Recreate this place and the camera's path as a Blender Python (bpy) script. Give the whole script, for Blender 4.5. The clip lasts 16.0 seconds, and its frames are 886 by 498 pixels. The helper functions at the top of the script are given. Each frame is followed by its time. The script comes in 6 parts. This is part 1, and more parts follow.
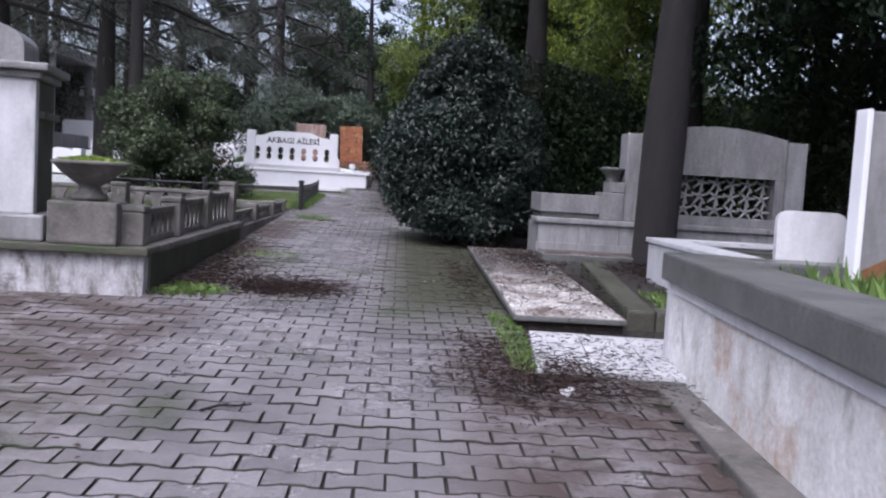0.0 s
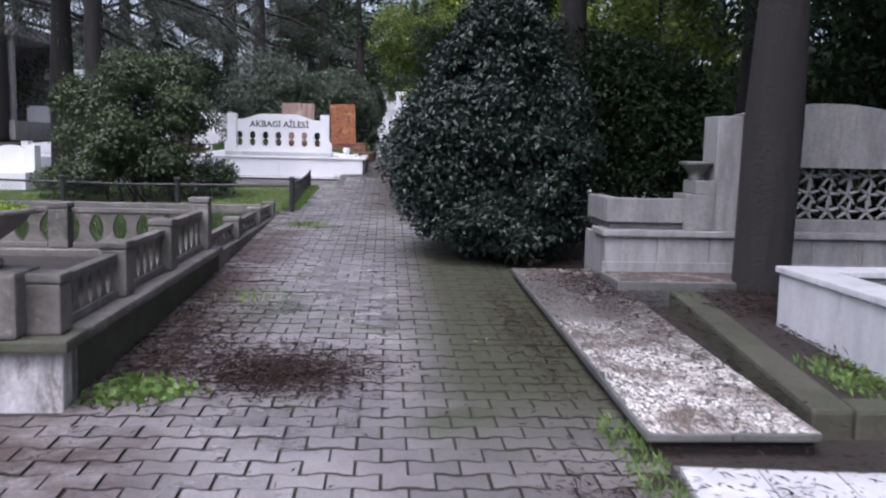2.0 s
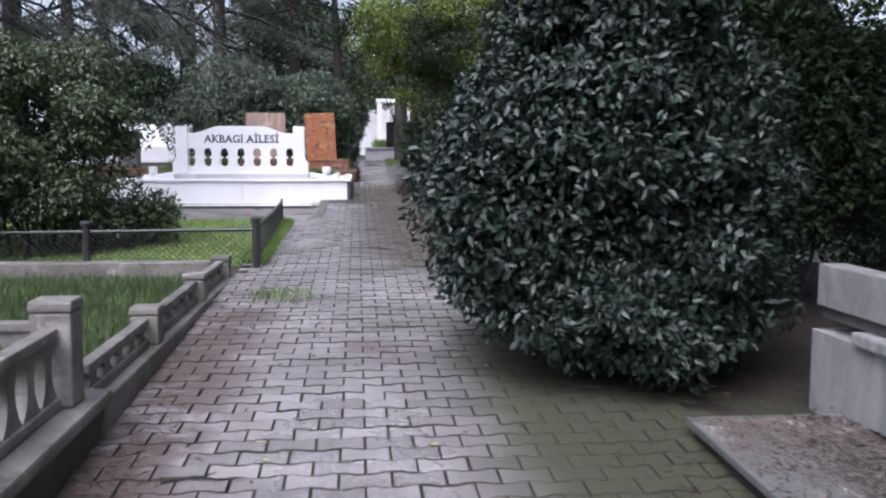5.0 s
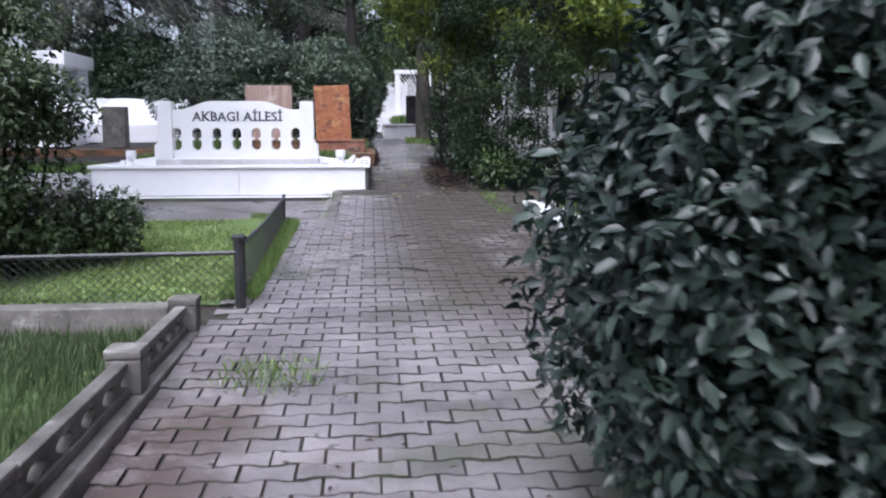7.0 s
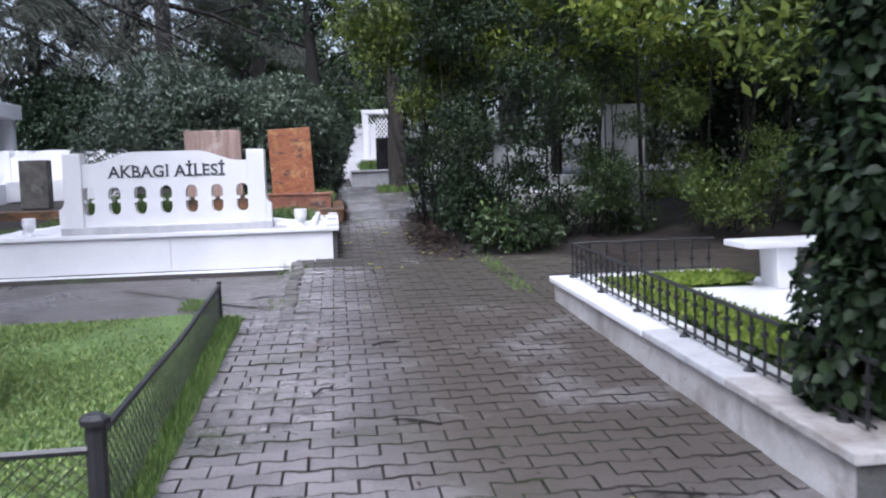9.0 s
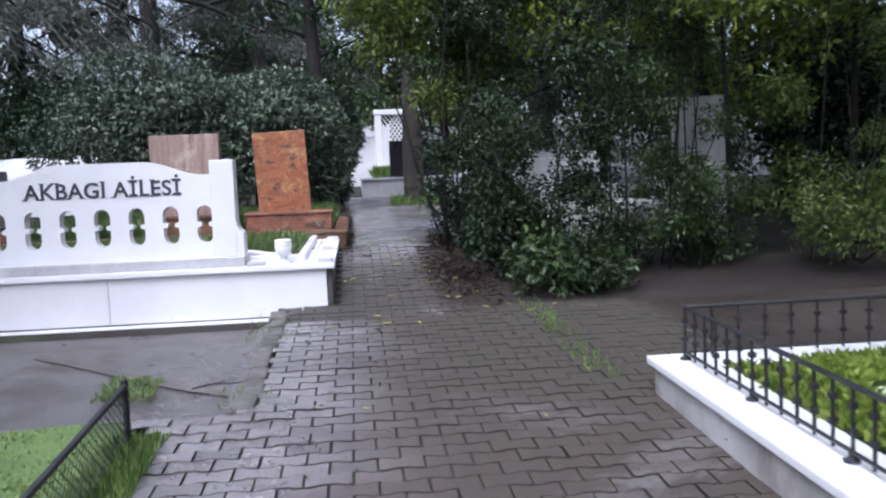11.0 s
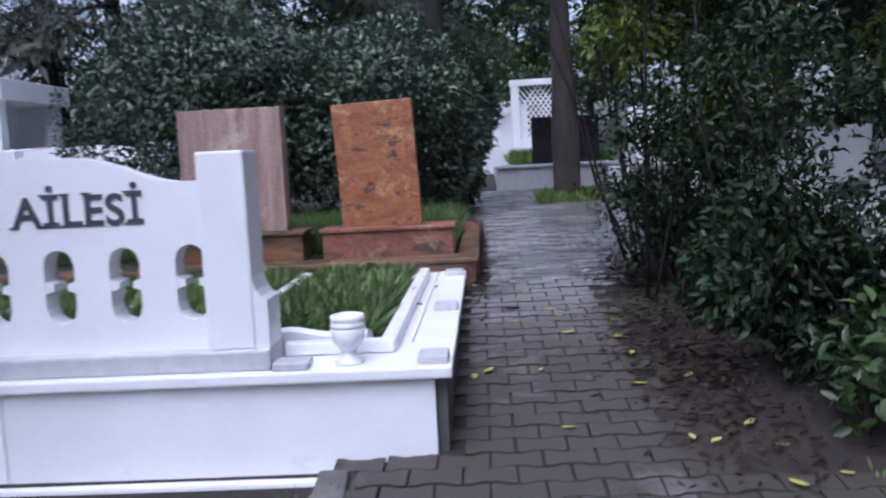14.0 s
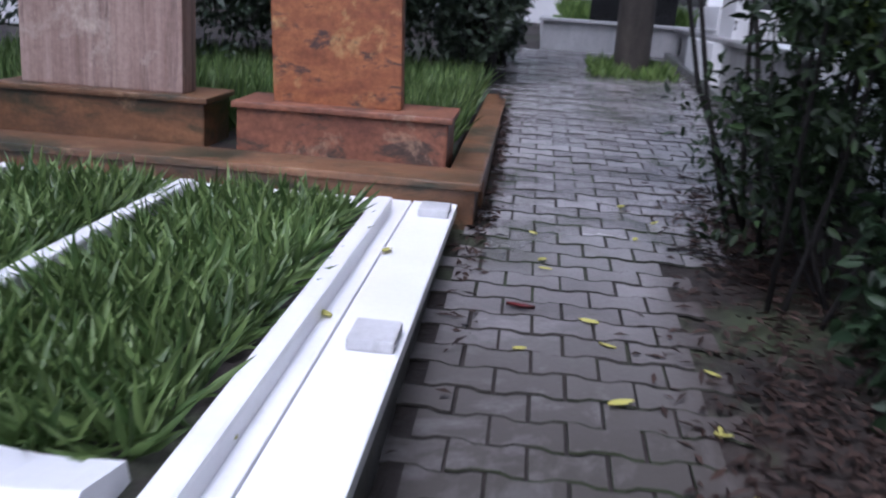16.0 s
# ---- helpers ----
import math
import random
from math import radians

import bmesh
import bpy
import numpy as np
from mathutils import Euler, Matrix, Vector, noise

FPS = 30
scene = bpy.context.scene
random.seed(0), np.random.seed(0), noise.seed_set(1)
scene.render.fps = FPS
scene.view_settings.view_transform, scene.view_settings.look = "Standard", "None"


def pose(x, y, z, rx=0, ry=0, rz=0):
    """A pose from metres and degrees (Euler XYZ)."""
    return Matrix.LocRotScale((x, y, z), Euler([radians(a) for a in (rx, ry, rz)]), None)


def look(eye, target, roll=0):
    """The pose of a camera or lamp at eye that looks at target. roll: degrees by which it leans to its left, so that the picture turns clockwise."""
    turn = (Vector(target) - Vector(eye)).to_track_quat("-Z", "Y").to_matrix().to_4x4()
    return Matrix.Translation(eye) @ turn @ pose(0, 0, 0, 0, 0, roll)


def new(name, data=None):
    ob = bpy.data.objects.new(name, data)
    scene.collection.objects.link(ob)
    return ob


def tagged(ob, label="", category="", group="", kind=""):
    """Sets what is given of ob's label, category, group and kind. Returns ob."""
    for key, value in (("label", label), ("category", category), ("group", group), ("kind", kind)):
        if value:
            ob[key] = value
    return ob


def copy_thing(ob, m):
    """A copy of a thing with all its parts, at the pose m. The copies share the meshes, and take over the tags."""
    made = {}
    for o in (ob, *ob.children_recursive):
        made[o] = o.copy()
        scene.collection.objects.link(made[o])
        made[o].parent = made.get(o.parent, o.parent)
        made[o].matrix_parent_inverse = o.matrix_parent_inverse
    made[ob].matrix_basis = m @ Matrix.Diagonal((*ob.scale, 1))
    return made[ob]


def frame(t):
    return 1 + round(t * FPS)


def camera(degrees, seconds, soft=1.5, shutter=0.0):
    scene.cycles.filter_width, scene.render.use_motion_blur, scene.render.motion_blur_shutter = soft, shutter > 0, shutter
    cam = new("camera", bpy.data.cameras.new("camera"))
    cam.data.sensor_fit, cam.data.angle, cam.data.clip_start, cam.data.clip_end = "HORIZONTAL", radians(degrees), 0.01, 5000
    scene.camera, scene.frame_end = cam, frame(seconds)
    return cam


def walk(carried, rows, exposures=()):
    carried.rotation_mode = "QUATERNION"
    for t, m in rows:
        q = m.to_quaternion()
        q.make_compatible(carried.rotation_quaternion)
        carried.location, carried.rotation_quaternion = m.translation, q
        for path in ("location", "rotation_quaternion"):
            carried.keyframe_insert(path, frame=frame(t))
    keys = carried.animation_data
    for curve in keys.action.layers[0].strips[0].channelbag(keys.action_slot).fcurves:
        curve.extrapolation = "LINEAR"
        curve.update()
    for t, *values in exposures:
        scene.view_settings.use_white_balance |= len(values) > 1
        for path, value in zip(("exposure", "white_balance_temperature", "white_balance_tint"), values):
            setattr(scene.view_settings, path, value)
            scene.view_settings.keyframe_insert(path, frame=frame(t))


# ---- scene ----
cam = camera(51.7, 16.0, soft=2.1, shutter=0.4)
METRES, EYE, TILT, LEAN, TURN = 20.833, 1.25, 0.0, 0.0, -2.9
ROWS = [
    (0.0, -0.0003, -0.0003, 0.0001, 0.22, -4.34, -3.37),
    (0.5, -0.0026, 0.0265, 0.0038, 0.22, -6.64, -2.14),
    (1.0, -0.0068, 0.0526, 0.0101, 4.01, -9.2, -1.85),
    (1.5, -0.0125, 0.0757, 0.0127, 1.48, -8.9, -1.71),
    (2.0, -0.0196, 0.1046, 0.0143, -0.6, -6.36, -1.29),
    (2.5, -0.0272, 0.1316, 0.0153, -1.45, -6.6, -1.12),
    (3.0, -0.0312, 0.1633, 0.0166, -3.53, -7.26, -0.6),
    (3.5, -0.0344, 0.1938, 0.017, -4.35, -6.97, -0.49),
    (4.0, -0.0359, 0.227, 0.0186, -6.63, -6.19, -0.34),
    (4.5, -0.0401, 0.2582, 0.0188, -2.93, -5.55, -0.28),
    (7.0, -0.0559, 0.4173, 0.0237, -1.61, -7.36, 0.11),
    (7.5, -0.0584, 0.4491, 0.0249, -0.62, -6.21, 0.54),
    (8.0, -0.0601, 0.4827, 0.0266, -3.27, -6.37, 0.7),
    (8.5, -0.0616, 0.5145, 0.0278, -3.24, -4.79, 1.29),
    (9.0, -0.0634, 0.5484, 0.0291, -3.78, -4.91, 1.77),
    (11.5, -0.0608, 0.7048, 0.0359, -1.66, -4.68, 2.8),
    (12.0, -0.0628, 0.7381, 0.0365, 1.85, -4.34, 2.28),
    (12.5, -0.0633, 0.7686, 0.0371, 3.23, -6.0, 2.62),
    (13.0, -0.0673, 0.8009, 0.0377, 7.38, -7.65, 3.24),
    (13.5, -0.0687, 0.8302, 0.0384, 6.39, -9.23, 5.58),
    (14.0, -0.0713, 0.8627, 0.0397, 5.4, -5.65, 2.91),
    (14.5, -0.0712, 0.8935, 0.0397, 0.63, -6.35, 1.29),
    (15.0, -0.0716, 0.9279, 0.0405, 3.73, -9.88, 0.37),
    (15.5, -0.0725, 0.9588, 0.0414, 4.98, -12.69, -0.61),
    (16.0, -0.0734, 0.9906, 0.0429, 8.53, -15.81, -3.98),
]
walk(cam, [(t, pose(0, 0, EYE, TILT, LEAN, TURN) @ pose(METRES * x, METRES * y, METRES * z, 90 + pitch, roll, yaw)) for t, x, y, z, yaw, pitch, roll in ROWS], [(0.0, 1.08, 5680, 20), (1.5, 1.10, 5690, 20), (3.0, 1.34, 5710, 19), (4.5, 1.48, 5720, 18), (7.0, 1.47, 5620, 17), (8.0, 1.34, 5570, 16), (9.0, 1.38, 5530, 16), (12.0, 1.28, 5430, 17), (13.6, 0.97, 5230, 18), (14.5, 0.85, 5170, 22), (16.0, 0.84, 5320, 19)])
# the path over the graveyard's gentle slope, and the overcast daylight
SKY, SUN, AZIMUTH, HIGH = 0.15, 1.2, radians(205), radians(58)
world = bpy.data.worlds.new("overcast")
scene.world = world
world.use_nodes = True
wn = world.node_tree
sky = wn.nodes.new("ShaderNodeTexSky")
sky.sky_type, sky.sun_disc = "NISHITA", False
sky.sun_elevation, sky.sun_rotation = HIGH, AZIMUTH
sky.air_density, sky.dust_density, sky.ozone_density = 1.0, 6.0, 1.0
pale = wn.nodes.new("ShaderNodeHueSaturation")
pale.inputs["Saturation"].default_value = 0.5
wn.links.new(sky.outputs[0], pale.inputs["Color"])
wn.links.new(pale.outputs[0], wn.nodes["Background"].inputs[0])
wn.nodes["Background"].inputs[1].default_value = SKY
sun = new("sun", bpy.data.lights.new("sun", "SUN"))
sun.data.energy, sun.data.angle, sun.data.color = SUN, radians(65), (1.0, 0.96, 0.92)
sun.matrix_world = look((0, 0, 30), Vector((0, 0, 30)) - Vector((math.sin(AZIMUTH) * math.cos(HIGH), math.cos(AZIMUTH) * math.cos(HIGH), math.sin(HIGH))))

PROFILE = ((-200, -1.5), (-30, -0.6), (0, 0.17), (9, 0.44), (18, 0.77), (21, 0.90), (23.5, 1.12), (27, 1.34), (34, 1.66), (60, 2.2), (1500, 4.0))


def gz(y):
    """The height of the sloping ground along the walk."""
    for (a, za), (b, zb) in zip(PROFILE, PROFILE[1:]):
        if y <= b:
            return za + (zb - za) * (y - a) / (b - a)
    return PROFILE[-1][1]


# ---- materials ----
def ramp(nt, source, stops):
    n = nt.nodes.new("ShaderNodeValToRGB")
    e = n.color_ramp.elements
    while len(e) < len(stops):
        e.new(0.5)
    for el, (p, c) in zip(e, stops):
        el.position, el.color = p, (*c, 1) if len(c) == 3 else c
    nt.links.new(source, n.inputs[0])
    return n.outputs[0]


def noise_tex(nt, scale, detail=5, rough=0.6, stretch=None, distortion=0.0):
    geo = nt.nodes.new("ShaderNodeNewGeometry")
    src = geo.outputs["Position"]
    if stretch:
        mp = nt.nodes.new("ShaderNodeMapping")
        mp.inputs["Scale"].default_value = stretch
        nt.links.new(src, mp.inputs[0])
        src = mp.outputs[0]
    n = nt.nodes.new("ShaderNodeTexNoise")
    n.inputs["Scale"].default_value, n.inputs["Detail"].default_value = scale, detail
    n.inputs["Roughness"].default_value, n.inputs["Distortion"].default_value = rough, distortion
    nt.links.new(src, n.inputs["Vector"])
    return n.outputs["Fac"]


def mix(nt, fac, a, b, mode="MIX"):
    n = nt.nodes.new("ShaderNodeMix")
    n.data_type, n.blend_type = "RGBA", mode
    for sock, v in ((0, fac), (6, a), (7, b)):
        if isinstance(v, bpy.types.NodeSocket):
            nt.links.new(v, n.inputs[sock])
        else:
            n.inputs[sock].default_value = v if sock == 0 else (*v, 1)
    return n.outputs[2]


def surface(name, light, dark, scale=3.0, grain=60.0, rough=0.7, wet=0.0, bump=0.3, stain=None, stain_at=(0.55, 0.7), stain_scale=2.0,
            stretch=None, spread=0.0, second=None, second_at=(0.6, 0.72), second_scale=0.9, metal=0.0, speckle=0.2):
    """A weathered surface: two tones in broad patches, fine grain with relief, stains of their own shape, wetness in patches."""
    m = bpy.data.materials.new(name)
    m.use_nodes = True
    nt = m.node_tree
    b = nt.nodes["Principled BSDF"]
    broad = noise_tex(nt, scale, 6, 0.65, stretch)
    fine = noise_tex(nt, grain, 4, 0.7)
    col = ramp(nt, broad, ((0.32, dark), (0.68, light)))
    if stain:
        s = ramp(nt, noise_tex(nt, stain_scale, 8, 0.68, stretch, 0.4), ((stain_at[0], (0, 0, 0)), (stain_at[1], (1, 1, 1))))
        col = mix(nt, s, col, stain)
    if second:
        s = ramp(nt, noise_tex(nt, second_scale, 8, 0.7, None, 0.3), ((second_at[0], (0, 0, 0)), (second_at[1], (1, 1, 1))))
        col = mix(nt, s, col, second)
    tone = ramp(nt, fine, ((0.25, (1 - 1.4 * speckle,) * 3), (0.75, (1 + 0.6 * speckle,) * 3)))
    col = mix(nt, 1.0, col, tone, "MULTIPLY")
    if spread:
        info = nt.nodes.new("ShaderNodeObjectInfo")
        geo = nt.nodes.new("ShaderNodeNewGeometry")
        add = nt.nodes.new("ShaderNodeMath")
        add.operation = "ADD"
        nt.links.new(info.outputs["Random"], add.inputs[0])
        nt.links.new(geo.outputs["Random Per Island"], add.inputs[1])
        wrap = nt.nodes.new("ShaderNodeMath")
        wrap.operation = "FRACT"
        nt.links.new(add.outputs[0], wrap.inputs[0])
        v = ramp(nt, wrap.outputs[0], ((0.0, (1 - spread,) * 3), (1.0, (1 + spread,) * 3)))
        col = mix(nt, 1.0, col, v, "MULTIPLY")
    nt.links.new(col, b.inputs["Base Color"])
    b.inputs["Metallic"].default_value = metal
    if wet:
        r = ramp(nt, noise_tex(nt, 0.9, 6, 0.65), ((0.38, (rough - wet,) * 3), (0.62, (rough,) * 3)))
        nt.links.new(r, b.inputs["Roughness"])
    else:
        b.inputs["Roughness"].default_value = rough
    bm_node = nt.nodes.new("ShaderNodeBump")
    bm_node.inputs["Strength"].default_value, bm_node.inputs["Distance"].default_value = bump, 0.01
    nt.links.new(fine, bm_node.inputs["Height"])
    nt.links.new(bm_node.outputs[0], b.inputs["Normal"])
    return m


def foliage(name, dark, light, rough=0.4, through_light=0.25, sheen=0.5):
    """Leaves: each takes its own tone between dark and light; a little light passes through."""
    m = bpy.data.materials.new(name)
    m.use_nodes = True
    nt = m.node_tree
    b = nt.nodes["Principled BSDF"]
    geo = nt.nodes.new("ShaderNodeNewGeometry")
    c = ramp(nt, geo.outputs["Random Per Island"], ((0.0, dark), (0.6, tuple((p + q) / 2 for p, q in zip(dark, light))), (1.0, light)))
    patch = ramp(nt, noise_tex(nt, 1.6, 4), ((0.3, (0.7, 0.7, 0.7)), (0.7, (1.2, 1.2, 1.2))))
    c = mix(nt, 1.0, c, patch, "MULTIPLY")
    nt.links.new(c, b.inputs["Base Color"])
    b.inputs["Roughness"].default_value = rough
    b.inputs["Specular IOR Level"].default_value = sheen
    tr = nt.nodes.new("ShaderNodeBsdfTranslucent")
    nt.links.new(c, tr.inputs[0])
    ms = nt.nodes.new("ShaderNodeMixShader")
    ms.inputs[0].default_value = through_light
    nt.links.new(b.outputs[0], ms.inputs[1])
    nt.links.new(tr.outputs[0], ms.inputs[2])
    nt.links.new(ms.outputs[0], nt.nodes["Material Output"].inputs[0])
    return m


WHITE = surface("white_marble", (0.79, 0.79, 0.80), (0.69, 0.69, 0.71), 1.1, 45, 0.32, 0, 0.04, (0.58, 0.56, 0.53), (0.64, 0.80), 2.2, None, 0, (0.62, 0.55, 0.46), (0.70, 0.78), 1.2, speckle=0.03)
# weathered grey marbles, darkened so they carry the pine's shade on the tomb
DIMWORN = surface("shaded_weathered_marble", (0.28, 0.275, 0.275), (0.15, 0.147, 0.148), 2.0, 34, 0.5, 0, 0.12, (0.12, 0.115, 0.105), (0.55, 0.72), 2.6, (3, 3, 0.7), speckle=0.12)
GREYM = surface("grey_marble", (0.25, 0.245, 0.24), (0.135, 0.13, 0.13), 2.2, 30, 0.5, 0, 0.12, (0.14, 0.14, 0.13), (0.56, 0.72), 2.2, (3, 3, 0.7))
PALE = surface("pale_marble", (0.54, 0.54, 0.55), (0.38, 0.38, 0.39), 2.0, 34, 0.42, 0, 0.08, (0.22, 0.21, 0.19), (0.60, 0.76), 2.6, (2.5, 2.5, 0.8), speckle=0.08)
PLASTER = surface("stained_limewash", (0.70, 0.69, 0.67), (0.46, 0.45, 0.43), 2.5, 40, 0.8, 0, 0.25, (0.20, 0.185, 0.16), (0.58, 0.76), 2.4, (2, 2, 1.3), 0, (0.40, 0.28, 0.20), (0.54, 0.68), 1.6)
STAINED = surface("stained_white_marble", (0.58, 0.57, 0.56), (0.34, 0.325, 0.31), 2.4, 45, 0.5, 0.15, 0.2, (0.17, 0.14, 0.115), (0.50, 0.68), 1.8, None, 0, (0.10, 0.085, 0.07), (0.62, 0.74), 3.5, speckle=0.1)
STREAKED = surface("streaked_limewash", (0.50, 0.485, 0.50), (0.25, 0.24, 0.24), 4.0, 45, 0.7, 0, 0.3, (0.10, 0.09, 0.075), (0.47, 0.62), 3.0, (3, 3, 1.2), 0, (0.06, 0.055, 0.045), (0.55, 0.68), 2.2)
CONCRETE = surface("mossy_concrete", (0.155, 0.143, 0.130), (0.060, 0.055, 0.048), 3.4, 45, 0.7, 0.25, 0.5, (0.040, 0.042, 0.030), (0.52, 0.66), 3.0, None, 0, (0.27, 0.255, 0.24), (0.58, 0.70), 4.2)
# soil tone for paver sides: the joints' darkness is put into their colour
JOINT = surface("soil_dark_joint", (0.045, 0.039, 0.032), (0.020, 0.018, 0.014), 2.5, 40, 0.85, 0, 0.6, (0.026, 0.038, 0.012), (0.52, 0.66), 0.8)
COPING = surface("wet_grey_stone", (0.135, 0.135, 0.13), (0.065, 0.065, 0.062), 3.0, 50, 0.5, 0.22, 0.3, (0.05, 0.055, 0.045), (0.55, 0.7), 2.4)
PAVER = surface("wet_concrete_paver", (0.220, 0.205, 0.207), (0.112, 0.102, 0.104), 1.3, 60, 0.46, 0.28, 0.6, (0.05, 0.058, 0.028), (0.55, 0.72), 0.8, None, 0.22, (0.09, 0.055, 0.045), (0.58, 0.72), 0.55)
# soaked copy of PAVER, its base brightened to hold the far sky glare
GLAREPAVER = surface("soaked_paver_with_glare", (0.30, 0.285, 0.287), (0.165, 0.155, 0.157), 1.3, 60, 0.26, 0.14, 0.3, (0.05, 0.058, 0.028), (0.58, 0.74), 0.8, None, 0.22, (0.09, 0.055, 0.045), (0.6, 0.74), 0.55)
SOIL = surface("damp_soil", (0.027, 0.019, 0.015), (0.010, 0.0075, 0.006), 2.5, 30, 0.85, 0.15, 1.0, (0.035, 0.05, 0.018), (0.55, 0.68), 0.7)
MUDROAD = surface("muddy_asphalt", (0.062, 0.050, 0.042), (0.030, 0.025, 0.022), 0.9, 70, 0.55, 0.25, 0.4, (0.03, 0.024, 0.02), (0.5, 0.66), 1.0)
ASPHALT = surface("wet_asphalt", (0.108, 0.097, 0.094), (0.058, 0.050, 0.048), 0.9, 90, 0.42, 0.24, 0.35, (0.045, 0.036, 0.030), (0.47, 0.62), 1.2, second=(0.035, 0.028, 0.022), second_at=(0.56, 0.66), second_scale=2.6)
TURF = surface("turf", (0.12, 0.19, 0.05), (0.05, 0.085, 0.025), 1.8, 35, 0.9, 0, 0.8)
# wet bark, with canopy shade on the trunks put into its colour
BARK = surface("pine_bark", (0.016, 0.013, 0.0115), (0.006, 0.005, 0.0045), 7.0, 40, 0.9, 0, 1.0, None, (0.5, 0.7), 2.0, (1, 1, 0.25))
IRON = surface("black_painted_iron", (0.025, 0.025, 0.027), (0.012, 0.012, 0.013), 6, 60, 0.45, 0, 0.1)
ORANGE = surface("orange_travertine", (0.40, 0.155, 0.06), (0.20, 0.065, 0.032), 4.5, 30, 0.5, 0, 0.3, (0.075, 0.04, 0.035), (0.54, 0.62), 4.5, (1, 1, 2.6), 0, (0.46, 0.27, 0.11), (0.56, 0.66), 5.0, speckle=0.3)
PINKT = surface("pink_travertine", (0.46, 0.335, 0.285), (0.24, 0.15, 0.125), 2.0, 40, 0.55, 0, 0.2, (0.13, 0.085, 0.075), (0.52, 0.66), 1.6, (6, 6, 0.35), 0, (0.50, 0.40, 0.34), (0.58, 0.68), 2.2)
REDT = surface("red_brown_travertine", (0.30, 0.125, 0.070), (0.15, 0.060, 0.040), 3.5, 35, 0.45, 0, 0.3, (0.07, 0.045, 0.035), (0.54, 0.64), 4.0, (1, 1, 2.2), 0, (0.38, 0.25, 0.17), (0.60, 0.70), 3.2, speckle=0.3)
BROWNT = surface("weathered_brown_travertine", (0.25, 0.122, 0.058), (0.095, 0.050, 0.028), 2.6, 40, 0.5, 0.2, 0.4, (0.045, 0.042, 0.024), (0.48, 0.62), 2.4, (1, 1, 3), 0, (0.30, 0.19, 0.11), (0.60, 0.70), 3.5)
BLACKG = surface("black_granite", (0.02, 0.02, 0.022), (0.012, 0.012, 0.013), 3, 60, 0.2, 0, 0.05)
LETTER = surface("engraved_dark_paint", (0.05, 0.055, 0.07), (0.035, 0.038, 0.05), 5, 60, 0.6, 0, 0.05)
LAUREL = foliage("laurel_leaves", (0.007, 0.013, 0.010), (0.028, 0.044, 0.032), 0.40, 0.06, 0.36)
FARLAUREL = foliage("evergreen_bush_leaves", (0.026, 0.045, 0.026), (0.105, 0.14, 0.088), 0.36, 0.15, 0.55)
FRESHLEAF = foliage("fresh_green_leaves", (0.045, 0.08, 0.016), (0.16, 0.21, 0.048), 0.48, 0.35, 0.4)
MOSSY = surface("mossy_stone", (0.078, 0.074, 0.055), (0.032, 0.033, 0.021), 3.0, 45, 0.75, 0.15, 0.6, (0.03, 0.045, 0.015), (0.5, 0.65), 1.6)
YOUNGLEAF = foliage("young_green_leaves", (0.045, 0.075, 0.014), (0.20, 0.25, 0.045), 0.46, 0.4, 0.35)
OLIVELEAF = foliage("dull_olive_leaves", (0.018, 0.034, 0.013), (0.075, 0.10, 0.042), 0.45, 0.2, 0.4)
# grey-brown bark lightened for the sunlit trunk at the path's end
GREYBARK = surface("sunlit_grey_bark", (0.058, 0.049, 0.042), (0.02, 0.017, 0.015), 7.0, 40, 0.9, 0, 1.0, None, (0.5, 0.7), 2.0, (1, 1, 0.3))
TANSEAM = surface("pale_mortar", (0.135, 0.118, 0.104), (0.075, 0.066, 0.06), 3.0, 50, 0.6, 0.2, 0.3)
# darker than DARKLEAF: shade from overhead trees is put into the leaf colour
HEDGELEAF = foliage("shade_darkened_evergreen_leaves", (0.007, 0.014, 0.006), (0.026, 0.045, 0.016), 0.5, 0.12, 0.22)
DARKLEAF = foliage("dark_hedge_leaves", (0.010, 0.022, 0.010), (0.033, 0.060, 0.026), 0.48, 0.15, 0.26)
MIDLEAF = foliage("shrub_leaves", (0.020, 0.042, 0.013), (0.075, 0.115, 0.034), 0.42, 0.25, 0.45)
LIMELEAF = foliage("young_yellow_green_leaves", (0.075, 0.12, 0.02), (0.26, 0.31, 0.05), 0.5, 0.45, 0.3)
NEEDLE = foliage("grey_green_needles", (0.040, 0.047, 0.036), (0.115, 0.125, 0.10), 0.6, 0.25, 0.3)
PINELEAF = foliage("pine_needles", (0.022, 0.038, 0.016), (0.075, 0.105, 0.042), 0.6, 0.2, 0.3)
GRASS = foliage("grass_blades", (0.07, 0.13, 0.03), (0.20, 0.29, 0.08), 0.5, 0.3, 0.35)
LAWN = foliage("mown_lawn_blades", (0.085, 0.15, 0.035), (0.30, 0.37, 0.13), 0.4, 0.3, 0.45)
DULLGRASS = foliage("dull_grass_blades", (0.04, 0.07, 0.025), (0.12, 0.165, 0.07), 0.5, 0.3, 0.35)
BLADE = foliage("iris_blades", (0.045, 0.09, 0.022), (0.21, 0.30, 0.10), 0.42, 0.25, 0.45)
COVER = foliage("bright_ground_cover", (0.10, 0.16, 0.02), (0.26, 0.33, 0.06), 0.55, 0.3, 0.3)
LITTER = foliage("wet_fallen_needles", (0.016, 0.010, 0.008), (0.050, 0.030, 0.023), 0.65, 0.05, 0.2)
REDLEAF = foliage("fallen_red_leaf", (0.10, 0.012, 0.012), (0.14, 0.02, 0.018), 0.5, 0.1, 0.4)
YELLOW = foliage("fallen_yellow_leaf", (0.38, 0.36, 0.08), (0.50, 0.46, 0.16), 0.5, 0.15, 0.4)
